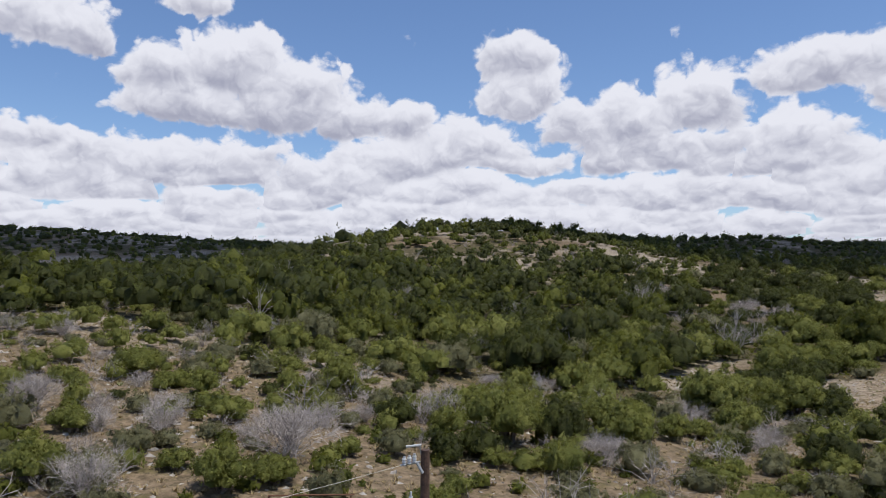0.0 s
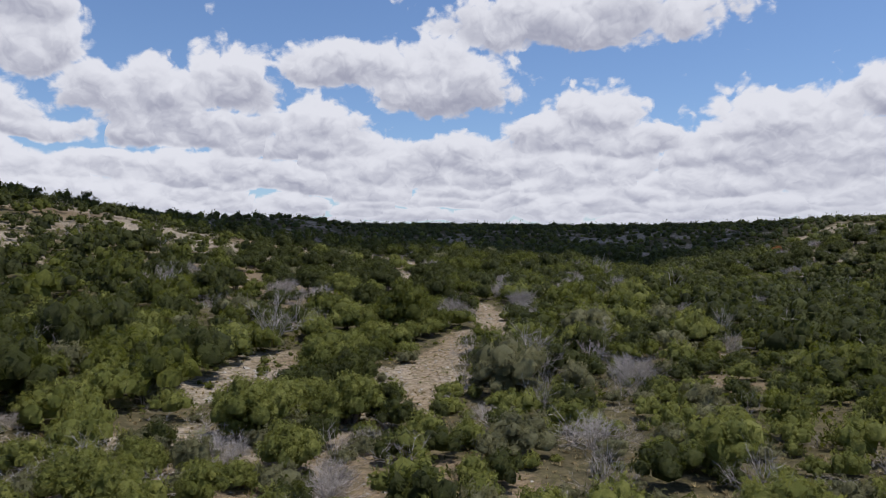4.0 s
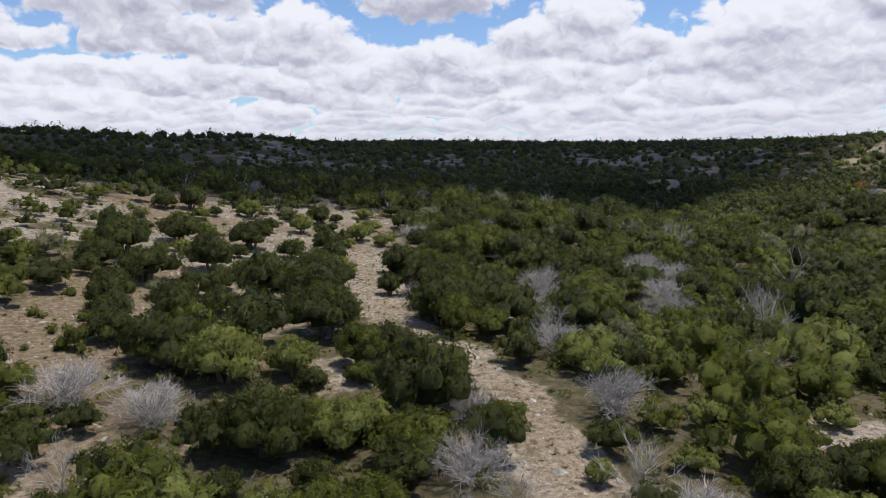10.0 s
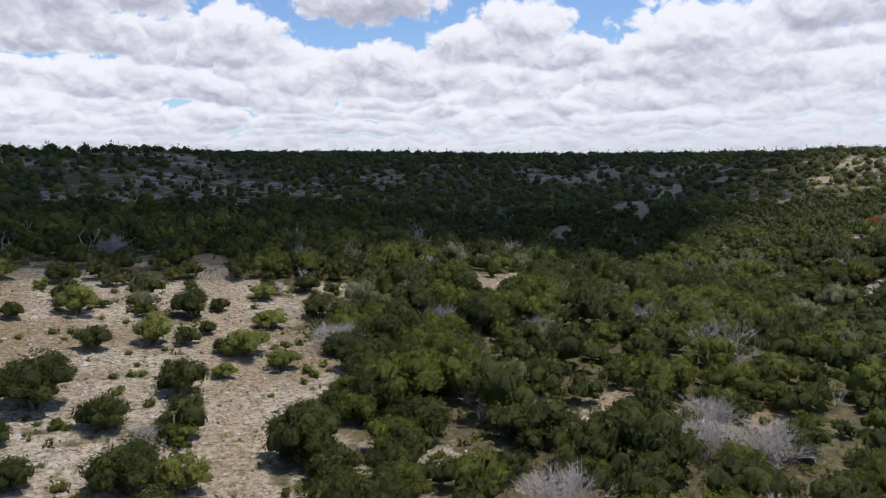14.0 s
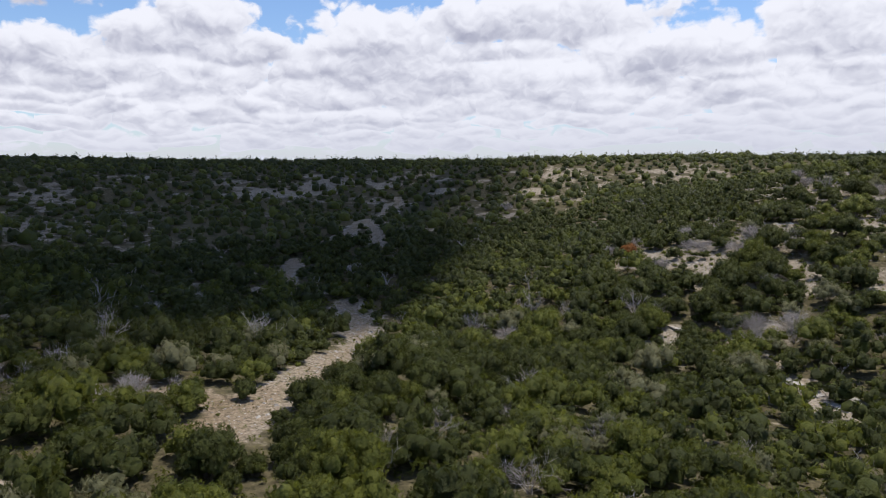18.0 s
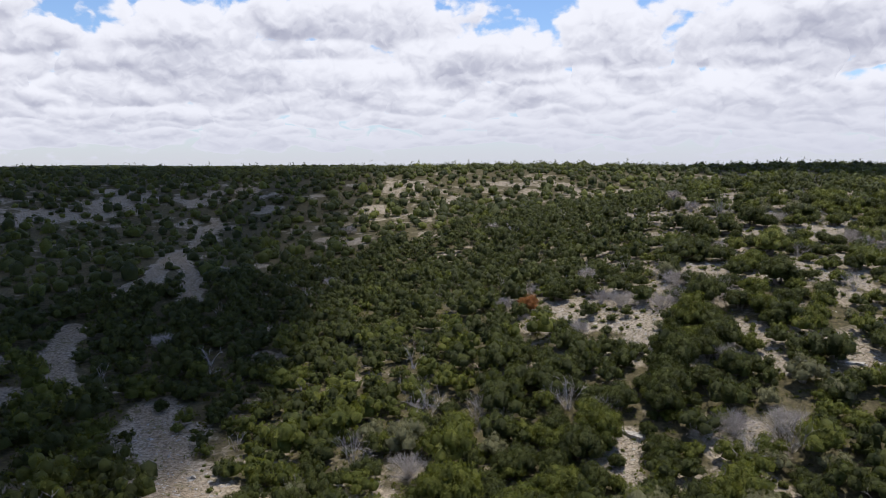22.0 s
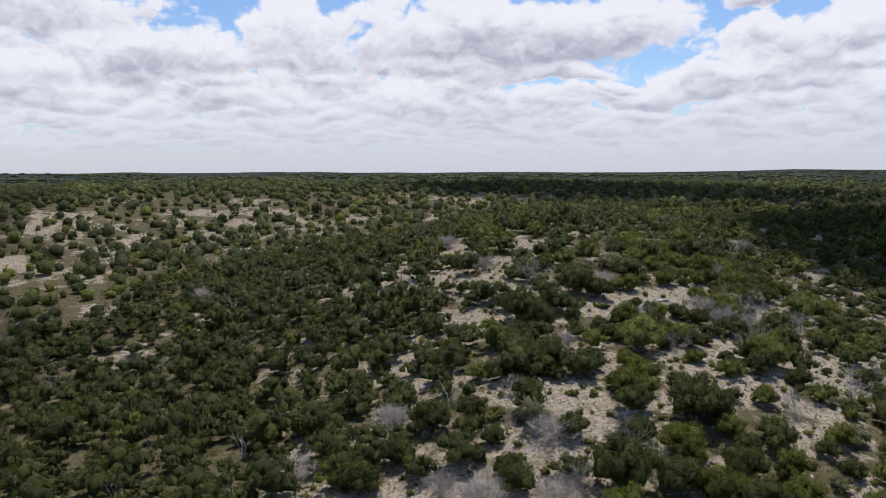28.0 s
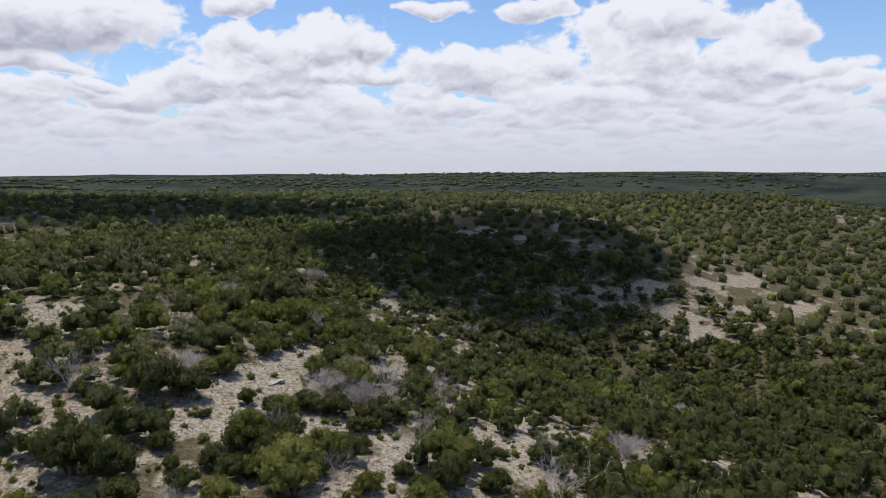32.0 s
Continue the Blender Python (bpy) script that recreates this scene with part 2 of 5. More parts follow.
def shadow_cloud(x, y, rx, ry, turn, seed):
    """An unseen heaped cloud, placed so that its shadow falls round x, y."""
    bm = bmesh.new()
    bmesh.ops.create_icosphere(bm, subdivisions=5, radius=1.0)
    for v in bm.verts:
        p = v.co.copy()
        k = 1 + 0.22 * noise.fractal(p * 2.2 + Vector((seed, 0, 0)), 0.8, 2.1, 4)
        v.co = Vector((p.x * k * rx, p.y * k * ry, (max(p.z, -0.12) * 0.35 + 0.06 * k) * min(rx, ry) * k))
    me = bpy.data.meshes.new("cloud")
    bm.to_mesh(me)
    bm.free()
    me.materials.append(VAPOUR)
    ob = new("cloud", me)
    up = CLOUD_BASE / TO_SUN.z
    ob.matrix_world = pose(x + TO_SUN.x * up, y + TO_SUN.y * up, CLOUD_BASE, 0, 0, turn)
    tagged(ob, "white heaped cumulus cloud out of view overhead, added to shade the hills", "cloud", "clouds overhead")


shadow_cloud(170, 560, 690, 312, 0, 1.0)
shadow_cloud(290, 294, 100, 50, 6, 4.0)
shadow_cloud(436, -48, 58, 82, -20, 7.0)
shadow_cloud(645, 30, 175, 52, 38, 9.0)


# ---------------------------------------------------------------- materials


def material(name):
    m = bpy.data.materials.new(name)
    m.use_nodes = True
    n = Nodes(m.node_tree)
    shader = m.node_tree.nodes["Principled BSDF"]
    where = n.add("ShaderNodeNewGeometry").outputs["Position"]
    return m, n, shader, where


def bump(n, shader, height, strength, distance):
    n.put(shader.inputs["Normal"], n.add("ShaderNodeBump", {"Strength": strength, "Distance": distance, "Height": height}).outputs["Normal"])


def foliage(name, dark, light, tip, gap_size=8.0):
    """Leaves: solid shade of the inner crown, and lacy sprays with gaps between the leaves; some light passes through."""
    made = []
    for lacy in (False, True):
        m, n, shader, where = material(name + ("_sprays" if lacy else "_crown"))
        spray = n.add("ShaderNodeNewGeometry").outputs["Random Per Island"]
        tree = n.span(n.noise(where, 0.13, 2.0, 0.6), 0.32, 0.68)
        fine = n.noise(where, 2.4, 4.0, 0.65)
        clump = n.noise(where, 0.75, 3.0, 0.6)
        c = n.mix(n.math("ADD", n.math("MULTIPLY", tree, 0.6), n.math("MULTIPLY", n.span(clump, 0.35, 0.65), 0.45)), dark, light)
        c = n.mix(n.span(n.math("ADD", n.math("MULTIPLY", spray, 0.7), n.math("MULTIPLY", fine, 0.8)), 0.5, 1.25), c, tip)
        grain = n.noise(where, 5.0, 5.0, 0.8)
        # dark flecks put the shade of gaps between leaves into the colour
        c = n.mix(n.span(grain, 0.40, 0.54, 0.28, 0.0), c, (dark[0] * 0.7, dark[1] * 0.7, dark[2] * 0.7))
        n.put(shader.inputs["Base Color"], c)
        shader.inputs["Roughness"].default_value = 0.6
        shader.inputs["Specular IOR Level"].default_value = 0.3
        bump(n, shader, n.math("ADD", n.math("ADD", n.math("MULTIPLY", fine, 1.2), grain), n.math("MULTIPLY", clump, 1.5)), 0.6, 0.4)
        glow = n.add("ShaderNodeBsdfTranslucent", {"Color": n.mix(0.35, c, tip)}).outputs[0]
        leaf = n.add("ShaderNodeMixShader", {0: 0.44, 1: shader.outputs[0], 2: glow}).outputs[0]
        if lacy:
            gaps = n.span(n.noise(where, gap_size, 2.0, 0.8), 0.46, 0.50)
            leaf = n.add("ShaderNodeMixShader", {0: gaps, 1: n.add("ShaderNodeBsdfTransparent").outputs[0], 2: leaf}).outputs[0]
        n.put(m.node_tree.nodes["Material Output"].inputs[0], leaf)
        made.append(m)
    return tuple(made)


JUNIPER_GREENS = ((0.039, 0.048, 0.010), (0.056, 0.067, 0.013), (0.106, 0.121, 0.023))
OAK_GREENS = ((0.066, 0.080, 0.011), (0.104, 0.119, 0.017), (0.190, 0.205, 0.033))
JUNIPER = foliage("juniper", *JUNIPER_GREENS, gap_size=3.5)
OAK = foliage("oak", *OAK_GREENS, gap_size=3.5)
PALE = foliage("pale_shrub", (0.13, 0.132, 0.065), (0.18, 0.178, 0.09), (0.27, 0.262, 0.14))
RUST = foliage("rusty_shrub", (0.20, 0.075, 0.02), (0.28, 0.11, 0.028), (0.40, 0.18, 0.055))
JUNIPER_NEAR = foliage("near_juniper", *JUNIPER_GREENS)
OAK_NEAR = foliage("near_oak", *OAK_GREENS)
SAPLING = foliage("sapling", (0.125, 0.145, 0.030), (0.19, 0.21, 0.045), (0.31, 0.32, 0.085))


def make_wood(name, a, b, scale=6.0):
    m, n, shader, where = material(name)
    grain = n.noise(where, scale, 5.0, 0.65)
    n.put(shader.inputs["Base Color"], n.mix(n.span(grain, 0.3, 0.7), a, b))
    shader.inputs["Roughness"].default_value = 0.85
    bump(n, shader, grain, 0.6, 0.02)
    return m


BARK = make_wood("bark", (0.10, 0.075, 0.055), (0.20, 0.16, 0.13))
DEADWOOD = make_wood("dead_wood", (0.27, 0.236, 0.216), (0.54, 0.486, 0.452), 3.0)
DRYGRASS = make_wood("dry_grass", (0.26, 0.19, 0.09), (0.40, 0.32, 0.17), 1.5)
GREENGRASS = make_wood("green_grass", (0.13, 0.15, 0.05), (0.25, 0.26, 0.10), 1.5)


def make_ground():
    m, n, shader, where = material("ground")
    broad = n.noise(where, 0.022, 4.0, 0.6)
    mid = n.noise(where, 0.13, 5.0, 0.65)
    fine = n.noise(where, 1.7, 6.0, 0.75)
    gravel = n.add("ShaderNodeTexVoronoi", {"Vector": where, "Scale": 1.9, "Randomness": 1.0, "Detail": 1.0})
    stone = n.mix(n.span(fine, 0.3, 0.7), (0.19, 0.156, 0.122), (0.45, 0.388, 0.315))
    soil = n.mix(n.span(fine, 0.3, 0.7), (0.11, 0.080, 0.050), (0.27, 0.200, 0.130))
    # rock lies bare on clearings, tracks and stony slopes; leaf litter and soil cover the rest
    bare = n.attribute("bare")
    open_rock = n.span(n.math("ADD", bare, n.math("MULTIPLY", n.math("SUBTRACT", mid, 0.5), 1.9)), 0.34, 0.56)
    litter = n.mix(n.span(n.noise(where, 0.9, 6.0, 0.8), 0.38, 0.66), (0.055, 0.050, 0.028), (0.150, 0.126, 0.076))
    axes = n.add("ShaderNodeSeparateXYZ", {0: where})
    east, earthy = axes.outputs[0], axes.outputs[1]
    tan = n.mix(n.math("MAXIMUM", n.math("MULTIPLY", n.span(broad, 0.47, 0.6), n.span(east, 180.0, 260.0, 0.9, 0.15)), n.math("MULTIPLY", n.span(earthy, 60.0, 85.0, 0.9, 0.0), n.span(east, 90.0, 160.0, 1.0, 0.0))), stone, soil)
    worn = n.attribute("worn")
    tan = n.mix(n.math("MULTIPLY", worn, 0.75), tan, n.mix(n.span(fine, 0.3, 0.7), (0.17, 0.122, 0.080), (0.36, 0.285, 0.205)))
    c = n.mix(open_rock, litter, tan)
    grit = n.math("MULTIPLY", n.span(gravel.outputs[0], 0.08, 0.36, 1.0, 0.0), n.math("MULTIPLY", n.span(mid, 0.40, 0.56), open_rock))
    pale = n.mix(gravel.outputs[1], (0.28, 0.255, 0.22), (0.58, 0.535, 0.475))
    c = n.mix(n.math("MULTIPLY", grit, 0.8), c, pale)
    tuft = n.noise(where, 0.55, 6.0, 0.75)
    c = n.mix(n.span(tuft, 0.53, 0.64, 0.0, 0.75), c, (0.135, 0.118, 0.052))
    dark = n.noise(n.vec("ADD", where, (31.0, 7.0, 2.0)), 1.5, 6.0, 0.85)
    c = n.mix(n.span(dark, 0.49, 0.60, 0.0, 0.85), c, (0.082, 0.068, 0.043))
    # kilometres off the plateau is closed juniper woodland
    off = n.vec("LENGTH", n.vec("MULTIPLY", n.vec("SUBTRACT", where, (200.0, 150.0, 0.0)), (1.0, 1.0, 0.0)), out=1)
    woods = n.mix(n.span(n.noise(where, 0.0045, 9.0, 0.72), 0.38, 0.62), (0.012, 0.019, 0.014), (0.042, 0.050, 0.036))
    c = n.mix(n.math("MULTIPLY", n.span(off, 480.0, 800.0), n.span(n.noise(where, 0.012, 5.0, 0.7), 0.62, 0.70, 1.0, 0.7)), c, woods)
    n.put(shader.inputs["Base Color"], c)
    shader.inputs["Roughness"].default_value = 0.95
    shader.inputs["Specular IOR Level"].default_value = 0.05
    relief = n.math("ADD", n.math("MULTIPLY", fine, 0.6), n.math("MULTIPLY", grit, 0.5))
    bump(n, shader, relief, 0.9, 0.16)
    return m


GROUND = make_ground()

# ---------------------------------------------------------------- the lie of the land
# hollows and rises against a plateau 40 m up: x, y, radius, height
RELIEF_A = [
    (-60, 60, 420, -36.9), (355, 300, 70, -9.5), (430, 120, 45, 9.3), (620, -40, 120, 9.2), (250, 210, 45, -12.9), (340, 150, 45, 7.3),
    (-5, 255, 70, 9.4), (445, 345, 70, -14), (370, 0, 45, -16.8), (480, -390, 120, 7.2), (220, 75, 70, -8.6), (460, -120, 45, 8.1),
    (-290, -300, 45, -7.2), (490, 90, 45, 11.7), (715, 210, 70, 7.2), (130, 570, 70, 6), (480, 730, 120, 8.7), (370, 210, 45, -6.4),
    (850, 510, 45, -9.8), (-380, 600, 220, 8.6), (100, -480, 220, -11.4), (-50, 90, 45, 9.8),
]
RELIEF_B = [
    (10, 90, 45, -7.3), (340, 480, 45, -8.8), (250, 570, 45, 8), (-360, 450, 120, 5.9), (100, 840, 220, 5.9), (580, 240, 45, -7.3),
    (200, -110, 120, -8.2), (10, 270, 45, 8.2), (280, 270, 45, -6.3), (250, 150, 45, -6.7), (550, -180, 120, 7), (940, 240, 220, 4),
    (-290, 520, 120, 7.5), (400, -420, 70, 8.4), (-380, -240, 220, -9.3), (130, 210, 45, -3.5), (610, 300, 45, 4.9), (130, 570, 45, 7.8),
    (430, 210, 45, -4.3), (-220, 170, 120, -4.6), (130, 30, 70, -3.8),
]
RELIEF_C = [
    (0, 300, 110, 3.3), (270, 210, 60, 3.5), (540, 120, 60, -4.8), (390, 330, 35, 7.2), (270, 435, 60, -3.5), (420, 180, 35, 3.1),
    (210, 210, 35, 3.8), (90, 150, 35, -1.6), (630, 480, 110, 2.7), (540, 120, 35, -1.9), (90, 270, 35, 2), (270, 345, 60, -1.6),
    (150, 570, 35, -2.1), (630, 390, 110, 1.4), (300, 150, 35, -0.9), (360, 240, 35, 1.3), (510, 210, 35, -1.1),
]
RELIEF_D = [
    (120, 210, 35, -0.8), (450, 180, 35, 2), (420, 90, 35, -1), (495, 75, 60, -1), (720, 30, 60, 3.6), (450, 705, 60, -2),
    (270, 570, 35, 1.9), (270, 390, 60, -0.9), (30, 180, 35, -0.8), (660, 300, 35, 1), (750, 240, 35, -1), (0, 270, 35, -0.4),
    (90, 600, 35, 1.8), (270, 300, 35, -0.6), (210, 180, 35, 0.7), (300, 180, 35, -0.5),
]


def lattice(x, y, seed):
    """Smooth value noise, 0 to 1, on numpy arrays."""
    xi, yi = np.floor(x), np.floor(y)
    fx, fy = x - xi, y - yi
    fx, fy = fx * fx * (3 - 2 * fx), fy * fy * (3 - 2 * fy)

    def corner(a, b):
        h = np.sin(a * 127.1 + b * 311.7 + seed * 74.7) * 43758.5453
        return h - np.floor(h)

    low = corner(xi, yi) * (1 - fx) + corner(xi + 1, yi) * fx
    high = corner(xi, yi + 1) * (1 - fx) + corner(xi + 1, yi + 1) * fx
    return low * (1 - fy) + high * fy


def billow(x, y, size, seed, octaves=3):
    total, weight, amp = 0.0, 0.0, 1.0
    for k in range(octaves):
        total = total + amp * lattice(x / size, y / size, seed + k)
        weight += amp
        size, amp = size / 2.1, amp * 0.5
    return total / weight


def ground_z(x, y):
    x, y = np.asarray(x, float), np.asarray(y, float)
    z = 40.0 + 0 * x
    for a, b, s, h in RELIEF_A + RELIEF_B + RELIEF_C + RELIEF_D:
        z = z + h * np.exp(-((x - a) ** 2 + (y - b) ** 2) / (2 * s * s))
    for a, b, s, h in ((600, -1450, 420, -58), (-100, -1500, 500, -40), (640, -2350, 260, 16), (1500, -900, 400, -22)):
        z = z + h * np.exp(-((x - a) ** 2 + (y - b) ** 2) / (2 * s * s))
    far = np.clip((np.hypot(x - 200, y - 150) - 750) / 900, 0, 1)
    z = z + far * ((billow(x, y, 900, 3) - 0.5) * 46 - 7)
    return z + (billow(x, y, 26, 5) - 0.5) * 1.3


def sheet(name, xs, ys, lift, mat):
    gx, gy = np.meshgrid(xs, ys)
    gz = ground_z(gx, gy) + lift
    return grid_mesh(name, np.stack([gx, gy, gz], -1), mat)


def grid_mesh(name, pts, mat):
    rows, cols = pts.shape[:2]
    i = np.arange(rows * cols).reshape(rows, cols)
    quads = np.stack([i[:-1, :-1], i[:-1, 1:], i[1:, 1:], i[1:, :-1]], -1).reshape(-1, 4)
    return raw_mesh(name, pts.reshape(-1, 3), quads, mat, True)


def raw_mesh(name, verts, faces, mat, smooth=False, normals=None, slots=None):
    me = bpy.data.meshes.new(name)
    k = faces.shape[1]
    me.vertices.add(len(verts))
    me.vertices.foreach_set("co", np.asarray(verts, np.float32).ravel())
    me.loops.add(faces.size)
    me.loops.foreach_set("vertex_index", faces.ravel().astype(np.int32))
    me.polygons.add(len(faces))
    me.polygons.foreach_set("loop_start", np.arange(0, faces.size, k, dtype=np.int32))
    me.polygons.foreach_set("use_smooth", np.full(len(faces), smooth))
    for m in mat if isinstance(mat, tuple) else (mat,):
        me.materials.append(m)
    if slots is not None:
        me.polygons.foreach_set("material_index", np.asarray(slots, np.int32))
    me.update(calc_edges=True)
    if normals is not None:
        me.polygons.foreach_set("use_smooth", np.full(len(faces), True))
        me.normals_split_custom_set_from_vertices(normals)
    return me


def stretched(lo, hi, step, edge_lo, edge_hi):
    core = list(np.arange(lo, hi + 0.1, step))
    d = step
    while core[-1] < edge_hi:
        d *= 1.16
        core.append(core[-1] + d)
    d = step
    while core[0] > edge_lo:
        d *= 1.16
        core.insert(0, core[0] - d)
    return np.array(core)


# ---------------------------------------------------------------- plants: crowns
rng = np.random.default_rng(7)


def flakes(centres, normals, size, tilt):
    """Small ragged sprays: one triangle each, tangent to the crown with a random tilt."""
    k = len(centres)
    nrm = normals + rng.normal(0, tilt, (k, 3))
    nrm /= np.linalg.norm(nrm, axis=1)[:, None]
    t = np.cross(nrm, rng.normal(0, 1, (k, 3)))
    t /= np.linalg.norm(t, axis=1)[:, None] + 1e-9
    b = np.cross(nrm, t)
    s = size * rng.uniform(0.6, 1.35, (k, 1))
    v = np.empty((k, 3, 3))
    for j, ang in enumerate((0.0, 2.2, 4.1)):
        a = ang + rng.uniform(-0.35, 0.35, (k, 1))
        r = s * rng.uniform(0.7, 1.2, (k, 1))
        v[:, j] = centres + (t * np.cos(a) + b * np.sin(a)) * r
    return v.reshape(-1, 3), np.arange(3 * k).reshape(k, 3)


def ball(level):
    bm = bmesh.new()
    bmesh.ops.create_icosphere(bm, subdivisions=level, radius=1.0)
    v = np.array([p.co for p in bm.verts])
    # the underside is never needed
    f = np.array([[p.index for p in q.verts] for q in bm.faces if q.calc_center_median().z > -0.45])
    bm.free()
    return v, f


BALL1, BALL2 = ball(1), ball(2)


def make_crown(lobes, sprays, size, tall, core=BALL1, shaggy=0.55, loose=0.0):
    """A domed crown about 1 m in radius standing on z = 0: a heap of rounded boughs; loose: how far they stand apart."""
    spots = []
    if lobes > 3:
        turn = rng.uniform(0, 6.28)
        spots.append((0.0, 0.0, tall * 0.40, 0.62, 0.42 * tall))
        for k in range(lobes - 1):
            u = (k + 0.5) / (lobes - 1)
            up = 1.0 - 1.05 * u
            side = math.sqrt(max(0.0, 1 - up * up))
            a = turn + 2.4 * k + rng.uniform(-0.35, 0.35)
            r = side * rng.uniform(0.54, 0.68 + 0.1 * loose)
            rad = rng.uniform(0.27, 0.42) * (1 - 0.15 * loose)
            z = tall * (0.34 + 0.40 * up + rng.uniform(-0.05, 0.08 + 0.08 * loose))
            spots.append((r * math.cos(a), r * math.sin(a), z, rad, rad * rng.uniform(0.75, 0.95) * min(tall, 1.2)))
    for k in range(lobes if lobes <= 3 else 0):
        a = 2 * math.pi * (k + rng.uniform(-0.3, 0.3)) / max(lobes, 1)
        r, rad, z = rng.uniform(0.22, 0.42), rng.uniform(0.56, 0.72), tall * rng.uniform(0.32, 0.5)
        if lobes == 1:
            r, rad, z = 0.0, 0.9, tall * 0.4
        spots.append((r * math.cos(a), r * math.sin(a), z, rad, rad * rng.uniform(0.75, 1.0) * min(tall, 1.3)))
    vs, fs, ns, ks, n0 = [], [], [], [], 0
    per = sprays // lobes
    middle = np.array([0, 0, tall * 0.35])
    for x, y, z, r, h in spots:
        at, size3 = np.array([x, y, z]), np.array([r, r, h])
        v = core[0] * size3 * 0.74 * (1 + rng.uniform(-0.2, 0.17, (len(core[0]), 1))) + at
        v[:, 2] = np.maximum(v[:, 2], 0.03)
        vs.append(v)
        ns.append(core[0] * 0.55 + (v - middle) * 0.35 + np.array([0, 0, 0.3]) + rng.normal(0, 0.2, v.shape))
        fs.append(core[1] + n0)
        ks += [0] * len(core[1])
        n0 += len(v)
        d = rng.normal(0, 1, (per, 3))
        d[:, 2] = np.abs(d[:, 2]) * 1.0 - 0.4 * (rng.random(per) < 0.45)
        d /= np.linalg.norm(d, axis=1)[:, None]
        p = d * size3 * rng.uniform(0.74, 1.24 if size < 0.08 else 1.12, (per, 1)) + at
        p[:, 2] = np.maximum(p[:, 2], 0.05)
        fv, ff = flakes(p, d, size, shaggy)
        vs.append(fv)
        # leaves catch the light much as the whole rounded lobe does
        soft = d * 0.5 + (p - middle) * 0.3 + np.array([0, 0, 0.3]) + rng.normal(0, 0.32, (per, 3))
        ns.append(np.repeat(soft, 3, axis=0))
        fs.append(ff + n0)
        ks += [1] * len(ff)
        n0 += len(fv)
    nn = np.concatenate(ns)
    nn /= np.linalg.norm(nn, axis=1)[:, None] + 1e-9
    return np.concatenate(vs), np.concatenate(fs), nn, np.array(ks)


def make_twigs(stems, forks, spread, thick):
    """A leafless, many-stemmed crown, about 1 m in radius and 1 m high: tapered three-sided twigs."""
    vs, fs = [], []

    def twig(p, q, r):
        d = q - p
        d /= np.linalg.norm(d) + 1e-9
        u = np.cross(d, (0.3, 0.5, 0.81))
        u /= np.linalg.norm(u) + 1e-9
        w = np.cross(d, u)
        n0 = len(vs)
        for a in (0.0, 2.09, 4.19):
            vs.append(p + r * (u * math.cos(a) + w * math.sin(a)))
        vs.append(q)
        for a in range(3):
            fs.append((n0 + a, n0 + (a + 1) % 3, n0 + 3))

    for k in range(stems):
        a = rng.uniform(0, 2 * math.pi)
        lean = rng.uniform(0.15, 1.0) * spread
        base = np.array([rng.normal(0, 0.07), rng.normal(0, 0.07), 0.0])
        tip = np.array([math.cos(a) * lean, math.sin(a) * lean, rng.uniform(0.7, 1.05) * math.sqrt(max(0.15, 1.15 - lean * lean))])
        mid = base + (tip - base) * 0.5 + np.array([0, 0, 0.12])
        twig(base, mid + (mid - base) * 0.15, thick)
        twig(mid, tip, thick * 0.6)
        for j in range(forks):
            s = rng.uniform(0.3, 0.95)
            p = mid + (tip - mid) * (s - 0.3) / 0.7 if s > 0.5 else base + (mid - base) * s * 2
            d = rng.normal(0, 1, 3) + (tip - base) * 1.2 + np.array([0, 0, 0.4])
            d *= rng.uniform(0.18, 0.42) / np.linalg.norm(d)
            twig(p, p + d, thick * 0.4)
            for _ in range(2):
                e = d * 0.7 + rng.normal(0, 0.1, 3)
                twig(p + d * rng.uniform(0.3, 0.8), p + d * 0.5 + e, thick * 0.26)
    return np.array(vs), np.array(fs)


def make_trunk(stems, top):
    vs, fs = [], []
    for k in range(stems):
        a = 2 * math.pi * k / stems + rng.uniform(-0.4, 0.4)
        foot = np.array([math.cos(a) * 0.06, math.sin(a) * 0.06, -0.12])
        tip = np.array([math.cos(a) * 0.34, math.sin(a) * 0.34, top])
        n0 = len(vs)
        for s, r in ((0.0, 0.075), (0.5, 0.05), (1.0, 0.022)):
            c = foot + (tip - foot) * s + np.array([0, 0, 0.06 * math.sin(s * 3.1)])
            for j in range(5):
                b = 2 * math.pi * j / 5
                vs.append(c + r * np.array([math.cos(b), math.sin(b), 0]))
        for ring in range(2):
            for j in range(5):
                p, q = n0 + ring * 5 + j, n0 + ring * 5 + (j + 1) % 5
                fs += [(p, q, q + 5), (p, q + 5, p + 5)]
    return np.array(vs), np.array(fs)


